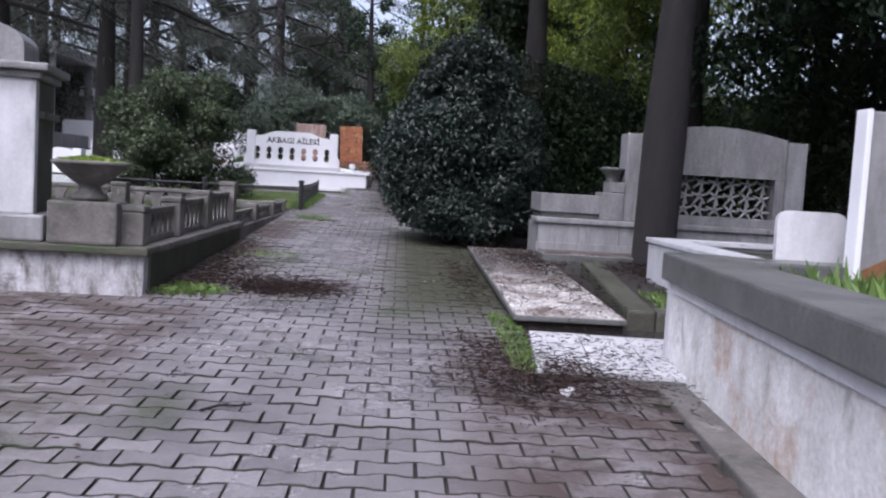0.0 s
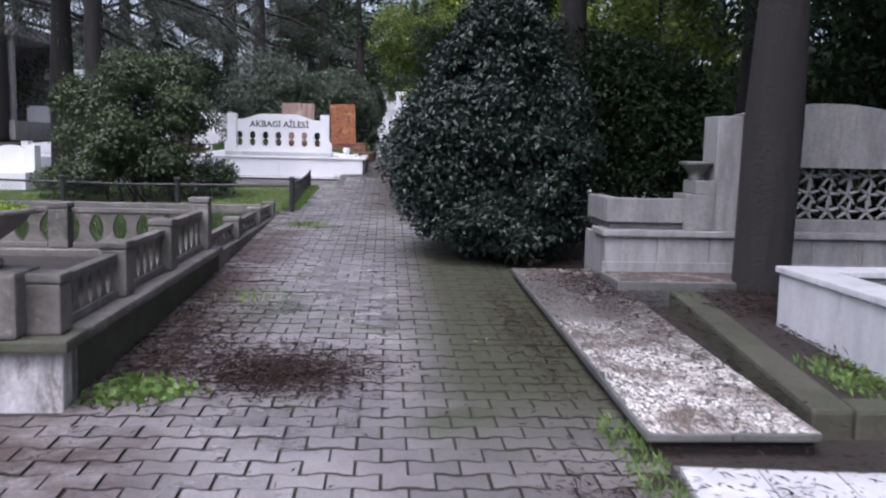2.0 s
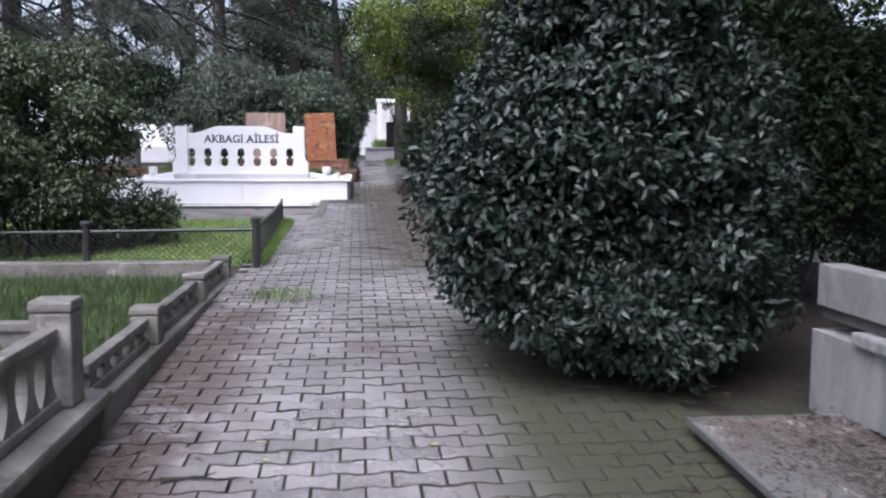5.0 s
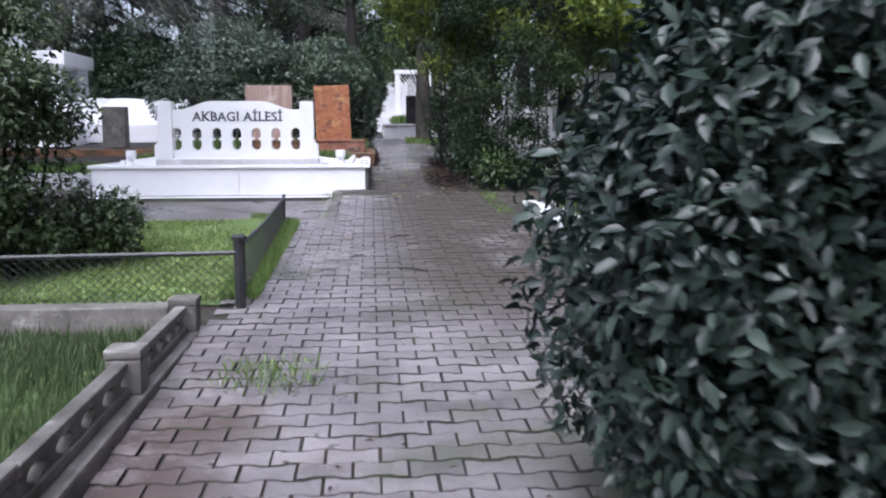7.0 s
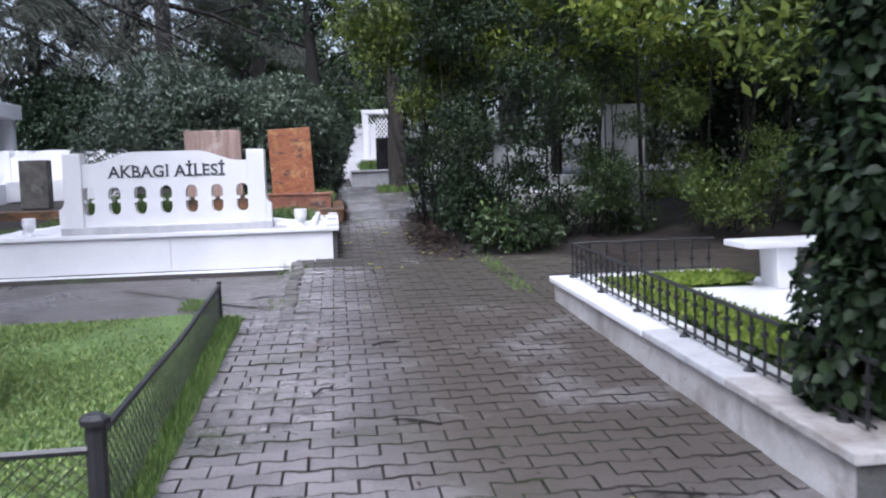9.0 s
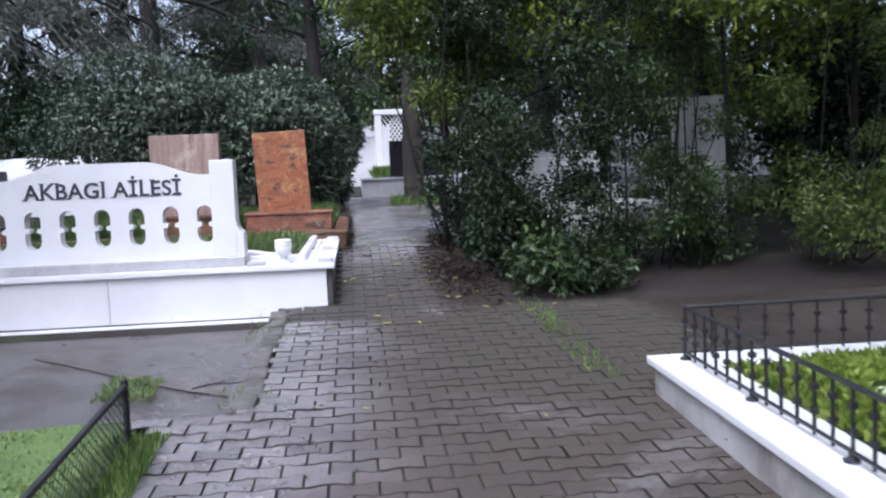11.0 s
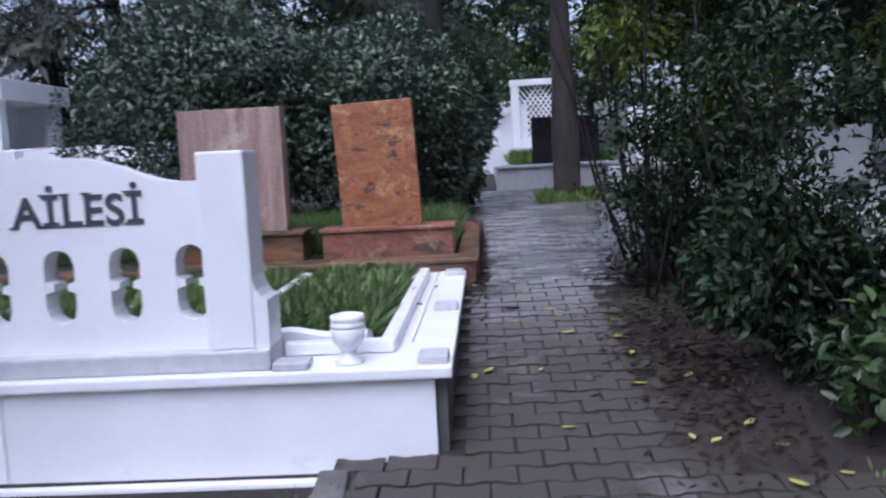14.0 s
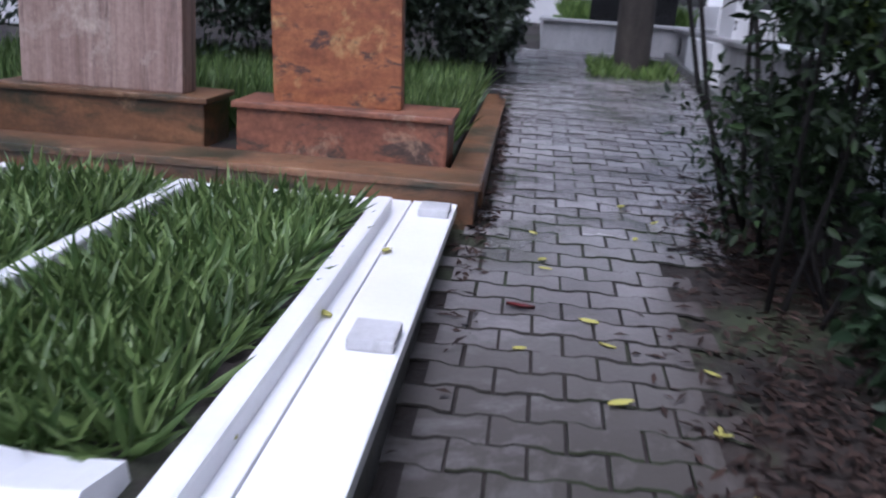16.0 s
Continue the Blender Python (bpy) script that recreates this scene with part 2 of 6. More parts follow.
PEBBLE = surface("white_pebbles", (0.54, 0.52, 0.49), (0.22, 0.20, 0.185), 9, 60, 0.5, 0.15, 0.3, (0.10, 0.07, 0.055), (0.46, 0.60), 2.2, None, 0.35)


def between(nt, value, a, b):
    n = nt.nodes.new("ShaderNodeMapRange")
    n.interpolation_type = "SMOOTHSTEP"
    n.inputs["From Min"].default_value, n.inputs["From Max"].default_value = a, b
    nt.links.new(value, n.inputs["Value"])
    return n.outputs[0]


def times_(nt, a, b):
    n = nt.nodes.new("ShaderNodeMath")
    n.operation = "MULTIPLY"
    nt.links.new(a, n.inputs[0])
    nt.links.new(b, n.inputs[1])
    return n.outputs[0]


def grown_over(material, colour, x_from, x_to, y_in, y_out, scale, share, seed=0.0):
    """A ragged film of moss, dirt or painted shade over one stretch of the paving; it dulls the wet gloss."""
    nt = material.node_tree
    b = nt.nodes["Principled BSDF"]
    geo = nt.nodes.new("ShaderNodeNewGeometry")
    xyz = nt.nodes.new("ShaderNodeSeparateXYZ")
    nt.links.new(geo.outputs["Position"], xyz.inputs[0])
    m = times_(nt, between(nt, xyz.outputs[0], *x_from), between(nt, xyz.outputs[0], *x_to))
    m = times_(nt, m, times_(nt, between(nt, xyz.outputs[1], *y_in), between(nt, xyz.outputs[1], *y_out)))
    ragged = ramp(nt, noise_tex(nt, scale, 8, 0.7, (1, 1, 1), 0.3 + seed), ((share[0], (0, 0, 0)), (share[1], (1, 1, 1))))
    m = times_(nt, m, ragged)
    old = b.inputs["Base Color"].links[0].from_socket
    nt.links.new(mix(nt, m, old, colour), b.inputs["Base Color"])
    old_r = b.inputs["Roughness"].links[0].from_socket
    nt.links.new(mix(nt, m, old_r, (0.75, 0.75, 0.75)), b.inputs["Roughness"])


# moss beside the laurel bush, its colour darkened to include the bush's shadow
grown_over(PAVER, (0.030, 0.032, 0.015), (-0.35, 0.2), (3.0, 2.5), (4.8, 6.8), (13.0, 11.6), 1.4, (0.12, 0.38))
grown_over(PAVER, (0.045, 0.030, 0.025), (0.1, 0.6), (3.0, 2.5), (-2.0, -1.0), (6.0, 4.6), 1.8, (0.34, 0.56), 0.1)
grown_over(PAVER, (0.050, 0.036, 0.031), (-9.0, -8.0), (-0.9, -1.5), (0.0, 1.0), (15.0, 12.0), 1.6, (0.38, 0.56), 0.2)
grown_over(PAVER, (0.050, 0.040, 0.031), (-1.0, -0.1), (3.0, 2.5), (12.8, 15.5), (22.6, 22.0), 1.1, (0.28, 0.50), 0.15)
grown_over(PAVER, (0.040, 0.034, 0.025), (-0.7, 0.1), (3.0, 2.5), (17.8, 19.3), (22.6, 22.0), 1.4, (0.05, 0.32), 0.3)
# dirt film that also paints thicket shade and weaker glare on the near stretch
grown_over(GLAREPAVER, (0.045, 0.039, 0.034), (-2.0, -1.5), (3.0, 2.5), (20.0, 20.5), (25.0, 22.5), 1.3, (0.20, 0.46), 0.25)
grown_over(GLAREPAVER, (0.030, 0.021, 0.017), (-0.05, 0.25), (3.0, 2.5), (21.0, 21.3), (24.8, 23.8), 2.5, (0.28, 0.5), 0.05)
grown_over(PAVER, (0.030, 0.021, 0.017), (-0.1, 0.2), (3.0, 2.5), (21.0, 21.6), (24.8, 23.8), 2.5, (0.28, 0.5), 0.05)

grown_over(PEBBLE, (0.050, 0.036, 0.030), (-9.0, -8.0), (9.0, 8.0), (6.6, 8.8), (13.0, 12.0), 3.0, (0.25, 0.52), 0.1)

# ---- makers ----
def mesh_ob(name, bm, material, parent=None, label="", smooth=False):
    me = bpy.data.meshes.new(name)
    bm.normal_update()
    bm.to_mesh(me)
    bm.free()
    if smooth:
        me.polygons.foreach_set("use_smooth", [True] * len(me.polygons))
    me.materials.append(material)
    ob = new(name, me)
    ob.parent = parent
    if label:
        tagged(ob, label)
    return ob


def part(name, bm, material, parent, label="", smooth=False):
    return mesh_ob(name, bm, material, parent, label, smooth)


def thing(name, m, label, category, group="", kind=""):
    ob = new(name)
    ob.empty_display_size = 0.1
    ob.matrix_basis = m
    return tagged(ob, label, category, group, kind)


def box(x0, x1, y0, y1, z0, z1, bevel=0.008, bm=None):
    """A box with softened edges, added to bm."""
    b = bmesh.new()
    v = [b.verts.new((x, y, z)) for z in (z0, z1) for x, y in ((x0, y0), (x1, y0), (x1, y1), (x0, y1))]
    for f in ((3, 2, 1, 0), (4, 5, 6, 7), (0, 1, 5, 4), (1, 2, 6, 5), (2, 3, 7, 6), (3, 0, 4, 7)):
        b.faces.new([v[i] for i in f])
    if bevel:
        bmesh.ops.bevel(b, geom=b.edges[:], offset=min(bevel, 0.3 * min(x1 - x0, y1 - y0, z1 - z0)), segments=2, affect="EDGES", profile=0.6)
    if bm is None:
        return b
    return merge(bm, b)


def merge(bm, b):
    """Adds b's geometry to bm."""
    table = {v: bm.verts.new(v.co) for v in b.verts}
    for f in b.faces:
        bm.faces.new([table[v] for v in f.verts])
    b.free()
    return bm


def lathe(profile, n=20, bm=None):
    """A turned body from (radius, height) pairs, from the bottom up."""
    b = bmesh.new() if bm is None else bm
    rings = [[b.verts.new((r * math.cos(2 * math.pi * i / n), r * math.sin(2 * math.pi * i / n), z)) for i in range(n)] for r, z in profile]
    for a, c in zip(rings, rings[1:]):
        for i in range(n):
            b.faces.new((a[i], a[(i + 1) % n], c[(i + 1) % n], c[i]))
    b.faces.new(rings[0][::-1])
    b.faces.new(rings[-1])
    return b


def tube(bm, pts, radii, n=7):
    """A tapering round limb along pts."""
    rings = []
    pts = [Vector(p) for p in pts]
    for i, p in enumerate(pts):
        d = (pts[min(i + 1, len(pts) - 1)] - pts[max(i - 1, 0)]).normalized()
        u = d.orthogonal().normalized() if abs(d.z) < 0.9 else d.cross(Vector((0, 1, 0))).normalized()
        w = d.cross(u)
        rings.append([bm.verts.new(p + radii[i] * (math.cos(2 * math.pi * k / n) * u + math.sin(2 * math.pi * k / n) * w)) for k in range(n)])
    for a, c in zip(rings, rings[1:]):
        for k in range(n):
            bm.faces.new((a[k], a[(k + 1) % n], c[(k + 1) % n], c[k]))
    bm.faces.new(rings[0][::-1])
    bm.faces.new(rings[-1])
    return bm


def extrude_outline(points, y0, y1, bm=None):
    """A plate in the xz plane from an outline of (x, z), between y0 and y1."""
    b = bmesh.new() if bm is None else bm
    front = [b.verts.new((x, y0, z)) for x, z in points]
    back = [b.verts.new((x, y1, z)) for x, z in points]
    n = len(points)
    b.faces.new(front)
    b.faces.new(back[::-1])
    for i in range(n):
        b.faces.new((front[(i + 1) % n], front[i], back[i], back[(i + 1) % n]))
    return b


def leaves(name, pos, axis, normal, length, width, material, parent=None, fold=0.18, oval=False):
    """Many single leaves in one mesh: each a folded blade from its stalk along its axis; oval ones are rounder and arch along the rib."""
    n = len(pos)
    axis = axis / np.linalg.norm(axis, axis=1, keepdims=True)
    side = np.cross(axis, normal)
    side /= np.linalg.norm(side, axis=1, keepdims=True) + 1e-9
    nor = np.cross(side, axis)
    L, W = np.broadcast_to(length, n)[:, None], np.broadcast_to(width, n)[:, None]
    if oval:
        spots = ((0.0, 0.0, 0.0), (0.28, 0.42, 1.0), (0.62, 0.44, 0.9), (1.0, 0.0, 0.0), (0.62, -0.44, 0.9), (0.28, -0.42, 1.0), (0.48, 0.0, 0.0))
        v = np.stack([pos + axis * L * q + side * W * s + nor * (W * fold * up - L * 0.22 * q * q) for q, s, up in spots], axis=1)
        fan = np.array([(0, 1, 6), (1, 2, 6), (2, 3, 6), (3, 4, 6), (4, 5, 6), (5, 0, 6)]).ravel()
        me = bpy.data.meshes.new(name)
        me.vertices.add(7 * n)
        me.vertices.foreach_set("co", v.ravel())
        me.loops.add(18 * n)
        me.loops.foreach_set("vertex_index", (np.arange(n)[:, None] * 7 + fan).ravel())
        me.polygons.add(6 * n)
        me.polygons.foreach_set("loop_start", np.arange(6 * n) * 3)
        me.polygons.foreach_set("use_smooth", np.ones(6 * n, dtype=bool))
        me.update(calc_edges=True)
        me.materials.append(material)
        ob = new(name, me)
        ob.parent = parent
        return ob
    v = np.empty((n, 4, 3))
    v[:, 0] = pos
    v[:, 1] = pos + axis * L * 0.48 + side * W * 0.5 + nor * W * fold
    v[:, 2] = pos + axis * L - nor * L * 0.08
    v[:, 3] = pos + axis * L * 0.48 - side * W * 0.5 + nor * W * fold
    me = bpy.data.meshes.new(name)
    me.vertices.add(4 * n)
    me.vertices.foreach_set("co", v.ravel())
    me.loops.add(6 * n)
    idx = (np.arange(n)[:, None] * 4 + np.array([0, 1, 2, 0, 2, 3])).ravel()
    me.loops.foreach_set("vertex_index", idx)
    me.polygons.add(2 * n)
    me.polygons.foreach_set("loop_start", np.arange(2 * n) * 3)
    me.update(calc_edges=True)
    me.materials.append(material)
    ob = new(name, me)
    ob.parent = parent
    return ob


def unit(rng, n):
    v = rng.normal(size=(n, 3))
    return v / np.linalg.norm(v, axis=1, keepdims=True)


def lumpy(rng, u, amount, k=9):
    """A smooth uneven outline over directions u."""
    out = np.ones(len(u))
    for i in range(k):
        f = rng.normal(size=3) * (2.2 + 0.7 * i)
        out += amount / (1 + 0.25 * i) * np.sin(u @ f + rng.uniform(0, 6.28))
    return out


def clump_leaves(rng, centre, radii, n, size, ratio, shell=0.3, amount=0.07, droop=0.2, low=-1.0):
    """Places, axes and normals of leaves that fill the outer shell of an uneven body."""
    u = unit(rng, int(n * 1.6))
    u = u[u[:, 2] > low][:n]
    r = lumpy(rng, u, amount) * (1 - shell * np.abs(rng.normal(size=len(u))) ** 1.2 * 0.6 + 0.04 * rng.normal(size=len(u)))
    pos = np.array(centre) + u * np.array(radii) * np.clip(r, 0.15, 1.13)[:, None]
    axis = u * 0.7 + unit(rng, len(u)) * 0.9 - np.array((0, 0, droop))
    normal = u * 0.6 + np.array((0, 0, 0.6)) + unit(rng, len(u)) * 0.6
    s = size * rng.uniform(0.6, 1.25, len(u))
    return pos, axis, normal, s, s * ratio


def cat(*sets):
    return [np.concatenate(c) for c in zip(*sets)]


def shrub(name, x, y, bodies, n, size, ratio, material, label, seed, stems=7, category="shrub", group="", shell=0.3, amount=0.07, spread=0.35, stem_r=0.02, low=-0.85, oval=False):
    """A leafy shrub: stems from the ground and a crown of single leaves over one or more bodies (dx, dy, z, rx, ry, rz)."""
    rng = np.random.default_rng(seed)
    z0 = gz(y)
    ob = thing(name, pose(x, y, z0 - 0.02), label, category, group)
    vol = sum(b[3] * b[4] + b[5] * b[3] for b in bodies)
    got = [clump_leaves(rng, b[:3], b[3:6], int(n * (b[3] * b[4] + b[5] * b[3]) / vol), size, ratio, shell, amount, 0.2, low) for b in bodies]
    p, a, no, s, w = cat(*got)
    ok = p[:, 2] > 0.03
    leaves("crown", p[ok], a[ok], no[ok], s[ok], w[ok], material, ob, 0.18, oval)
    for i in range(stems):
        b = bodies[i % len(bodies)]
        ang, q = rng.uniform(0, 6.28), rng.uniform(0.3, 1)
        bx, by = spread * math.cos(ang) * q, spread * math.sin(ang) * q
        tip = Vector((b[0] + b[3] * 0.6 * rng.normal() * 0.6, b[1] + b[4] * 0.6 * rng.normal() * 0.6, b[2] + b[5] * rng.uniform(0.0, 0.7)))
        base = Vector((bx * 0.6 + b[0] * 0.4, by * 0.6 + b[1] * 0.4, 0))
        mid = base.lerp(tip, 0.5) + Vector(rng.normal(size=3) * 0.06)
        bm = tube(bmesh.new(), (base, base.lerp(mid, 0.5) + Vector(rng.normal(size=3) * 0.02), mid, tip), (stem_r, stem_r * 0.85, stem_r * 0.7, stem_r * 0.25), 6)
        part("stem", bm, BARK, ob, smooth=True)
    return ob


def tree(name, x, y, height, r, label, seed, material, kind="broad", lean=(0, 0), first=0.4, reach=2.5, limbs=12, n=9000, size=0.14, ratio=0.45, group="", bark=None):
    """A tree: tapered trunk, limbs, and a crown of single leaves gathered about the limbs."""
    rng = np.random.default_rng(seed)
    bark = bark or BARK
    ob = thing(name, pose(x, y, gz(y) - 0.05), label, "tree", group)
    steps = 9
    axis_pts = []
    for i in range(steps):
        f = i / (steps - 1)
        axis_pts.append(Vector((lean[0] * f * height + 0.05 * math.sin(3.1 * f + seed), lean[1] * f * height + 0.05 * math.cos(2.3 * f + seed), f * height)))
    flare = [r * (1.12 if i == 0 else (1.05 if i == 1 else 1.0 - 0.82 * i / (steps - 1))) for i in range(steps)]
    bm = bmesh.new()
    pts = [axis_pts[0], axis_pts[0].lerp(axis_pts[1], 0.12)] + axis_pts[1:]
    tube(bm, pts, [flare[0], r * 1.03] + flare[1:], 14)
    part("trunk", bm, bark, ob, smooth=True)
    clumps = []
    for k in range(limbs):
        f = first + (0.98 - first) * (k + 0.5) / limbs
        i = min(int(f * (steps - 1)), steps - 2)
        base = axis_pts[i].lerp(axis_pts[i + 1], f * (steps - 1) - i)
        ang = 2.4 * k + rng.uniform(-0.5, 0.5)
        if kind == "cedar":
            ln, rise = reach * (1.08 - 0.75 * (f - first) / (1 - first)) * rng.uniform(0.75, 1.1), -0.12
        elif kind == "cypress":
            ln, rise = reach * (1.0 - 0.7 * (f - first) / (1 - first)), 1.6
        else:
            ln, rise = reach * rng.uniform(0.6, 1.1) * (1.0 - 0.45 * (f - first) / (1 - first)), 0.35
        d = Vector((math.cos(ang), math.sin(ang), rise)).normalized()
        pts = [base + d * ln * q + Vector((0, 0, (-0.22 if kind == "cedar" else 0.1) * ln * q * q)) + Vector(rng.normal(size=3)) * 0.03 * ln * q for q in (0, 0.35, 0.7, 1)]
        rr = max(0.012, flare[i] * 0.38)
        part("limb", tube(bmesh.new(), pts, (rr, rr * 0.7, rr * 0.45, rr * 0.15), 6), bark, ob, smooth=True)
        m = n // limbs
        q = rng.uniform(0.22, 1.08, m) ** 0.8
        line = np.array([np.interp(q, (0, 0.35, 0.7, 1.1), [p[c] for p in pts]) for c in range(3)]).T
        if kind == "cedar":
            side = np.array((-d.y, d.x, 0.0))
            off = rng.normal(size=m) * 0.22 * ln * (1.15 - q)
            pos = line + side * off[:, None] + rng.normal(size=(m, 3)) * (0.09, 0.09, 0.05) * ln * 0.5
            pos[:, 2] -= np.abs(off) * 0.35 + rng.uniform(0, 0.16, m) * ln * 0.6
            axis = np.array(d) * 0.7 + side * np.sign(off)[:, None] * 0.5 + rng.normal(size=(m, 3)) * 0.35 - (0, 0, 0.55)
        elif kind == "cypress":
            pos = line + rng.normal(size=(m, 3)) * 0.16 * ln
            axis = np.array((0, 0, 1.0)) + rng.normal(size=(m, 3)) * 0.35
        else:
            blob = rng.integers(0, 5, m)
            cen = np.array([np.array(pts[2].lerp(pts[3], rng.uniform(-0.6, 1.1))) + rng.normal(size=3) * 0.28 * ln for _ in range(5)])
            pos = cen[blob] + unit(rng, m) * (rng.uniform(0.2, 1, m) ** 0.5 * 0.34 * ln)[:, None] * (1, 1, 0.7)
            axis = unit(rng, m) - (0, 0, 0.3)
        normal = np.array((0, 0, 1.0)) + rng.normal(size=(m, 3)) * 0.6
        s = size * rng.uniform(0.6, 1.3, m)
        clumps.append((pos, axis, normal, s, s * ratio))
    leaves("crown", *cat(*clumps), material, ob)
    return ob


# ---- the ground ----
def lowered(x, y):
    """The side road lies a little below the path."""
    if x < -1.05 and 18.7 < y < 21.5:
        return -0.13 * min(1.0, (-1.05 - x) / 0.25) * min(1.0, (y - 18.7) / 0.3)
    return 0.0


def sheet(name, xs, ys, lift, material, inside=None, label="", kind="structure", rough=0.0):
    """A sheet laid on the sloping ground."""
    bm = bmesh.new()
    grid = {}
    for i, x in enumerate(xs):
        for j, y in enumerate(ys):
            grid[i, j] = bm.verts.new((x, y, gz(y) + lowered(x, y) + (-0.05 if name == "ground" and x < -1.0 and 18.6 < y < 21.6 else 0.0) + lift + rough * noise.noise((x * 1.3, y * 1.3, 0.3))))
    for i in range(len(xs) - 1):
        for j in range(len(ys) - 1):
            if inside is None or inside((xs[i] + xs[i + 1]) / 2, (ys[j] + ys[j + 1]) / 2):
                bm.faces.new((grid[i, j], grid[i + 1, j], grid[i + 1, j + 1], grid[i, j + 1]))
    for v in [v for v in bm.verts if not v.link_faces]:
        bm.verts.remove(v)
    return tagged(mesh_ob(name, bm, material), label, "ground", "", kind)


def steps_of(a, b, d):
    n = max(1, round((b - a) / d))
    return [a + (b - a) * i / n for i in range(n + 1)]


XS = [-1200, -300, -90, -40, -20] + steps_of(-12, 12, 0.3) + [20, 40, 90, 300, 1200]
YS = [-200, -60, -20, -8] + steps_of(-4, 38, 0.3) + [45, 60, 110, 300, 1400]
sheet("ground", XS, YS, -0.014, SOIL, None, "damp brown soil strewn with needles and moss", rough=0.006)
sheet("road", steps_of(-9, -1.1, 0.25), steps_of(18.6, 21.6, 0.15), -0.004, ASPHALT, None,
      "wet grey asphalt side road with cracks")
sheet("road", steps_of(0.85, 9, 0.3), steps_of(18.9, 21.1, 0.2), -0.006, MUDROAD, None, "wet asphalt side road covered with brown mud")
sheet("lawn", steps_of(-7, -1.7, 0.25), steps_of(14.6, 18.6, 0.25), 0.005, TURF, None, "bright green lawn inside the wire fence", rough=0.03)

PAVED = ((-3.0, 4.45, -4.6, 1.3), (4.45, 5.8, -4.6, 0.84), (5.8, 6.15, -4.6, 0.84), (6.15, 10.4, -1.85, 1.0), (10.4, 14.2, -1.85, 1.2), (14.2, 18.7, -1.72, 1.1),
         (18.7, 21.2, -1.24, 1.7), (21.2, 21.42, -1.2, 0.3), (21.42, 24.2, -0.86, 0.24), (24.2, 25.0, -0.76, 0.5), (25.0, 26.0, -0.76, 0.75), (26.0, 28.0, -0.76, 1.05), (28.0, 31.9, -0.8, 1.1))


def paved(y):
    for a, b, x0, x1 in PAVED:
        if a <= y < b:
            return x0, x1
    return 0, 0


bm = bmesh.new()
prev = None
for x, y in ((-2.9, 20.85), (-2.5, 20.5), (-1.95, 19.98), (-1.6, 19.7), (-1.3, 19.5)):
    z = gz(y) + lowered(x, y) + 0.002
    pair = [bm.verts.new((x, y - 0.05, z)), bm.verts.new((x + 0.03, y + 0.06, z))]
    if prev:
        bm.faces.new((prev[0], pair[0], pair[1], prev[1]))
    prev = pair
tagged(mesh_ob("road_seam", bm, TANSEAM), "pale mortared seam across the asphalt", "road seam", "", "structure")

# ---- left: walled grave with balustrades ----
def baluster_panel(name, parent, p0, p1, z0, z1, material, count=6):
    """A cast concrete panel between two posts: a thin rail above and below, waisted balusters between that leave oval openings."""
    p0, p1 = Vector(p0), Vector(p1)
    ln = (p1 - p0).length
    turn = math.atan2(p1.y - p0.y, p1.x - p0.x)
    holder = part(name, box(0, ln, -0.032, 0.032, z1 - 0.04, z1, 0.008), material, parent)
    holder.matrix_basis = pose(p0.x, p0.y, 0, 0, 0, math.degrees(turn))
    part("bottom_rail", box(0, ln, -0.034, 0.034, z0, z0 + 0.045, 0.008), material, holder)
    h, w = z1 - z0 - 0.081, ln / count * 0.496
    k = 10
    right = [(w * (1 - 0.62 * math.sin(math.pi * i / k) ** 0.8), h * i / k) for i in range(k + 1)]
    shared = None
    for i in range(count):
        if shared is None:
            first = part("baluster", extrude_outline(right + [(-x, z) for x, z in right[::-1]], -0.02, 0.02), material, holder)
            shared, ob = first.data, first
        else:
            ob = new("baluster", shared)
            ob.parent = holder
        ob.location = (ln * (i + 0.5) / count, 0, z0 + 0.043)
    return holder


def post(parent, x, y, z0, z1, material, w=0.2):
    bm = box(x - w / 2, x + w / 2, y - w / 2, y + w / 2, z0, z1 - 0.045, 0.012)
    box(x - w / 2 - 0.005, x + w / 2 + 0.005, y - w / 2 - 0.005, y + w / 2 + 0.005, z1 - 0.044, z1, 0.012, bm)
    return part("post", bm, material, parent)


enc = thing("grave_enclosure", pose(0, 0, 0), "weathered concrete grave wall with mossy posts and balustrades", "grave wall", "grave walls along the path")
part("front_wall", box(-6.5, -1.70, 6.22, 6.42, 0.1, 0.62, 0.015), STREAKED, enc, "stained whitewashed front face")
# side wall and copings are darker than the front wall
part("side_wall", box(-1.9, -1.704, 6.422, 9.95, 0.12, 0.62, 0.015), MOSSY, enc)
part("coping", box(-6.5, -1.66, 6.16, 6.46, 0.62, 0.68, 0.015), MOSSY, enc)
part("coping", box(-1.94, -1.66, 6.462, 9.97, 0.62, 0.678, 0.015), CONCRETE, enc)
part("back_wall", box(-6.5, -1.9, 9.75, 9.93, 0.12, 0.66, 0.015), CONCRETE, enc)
posts_y = (6.35, 7.38, 8.45, 9.72)
for y in posts_y:
    post(enc, -1.80, y, 0.68, 0.955 + 0.034 * (y - 6.35) + (0.03 if y > 9 else 0), CONCRETE, 0.155)
for a, b in zip(posts_y, posts_y[1:]):
    baluster_panel("top_rail", enc, (-1.80, a + 0.078, 0), (-1.80, b - 0.078, 0), 0.68, 0.925 + 0.034 * (a - 6.35), CONCRETE, 6)
for x in (-2.95, -4.2, -5.5):
    post(enc, x, 9.84, 0.66, 1.03, CONCRETE, 0.16)
for a, b in ((-2.85, -1.9), (-4.1, -3.05), (-5.4, -4.3)):
    baluster_panel("top_rail", enc, (a, 9.84, 0), (b, 9.84, 0), 0.66, 0.99, CONCRETE, 5)
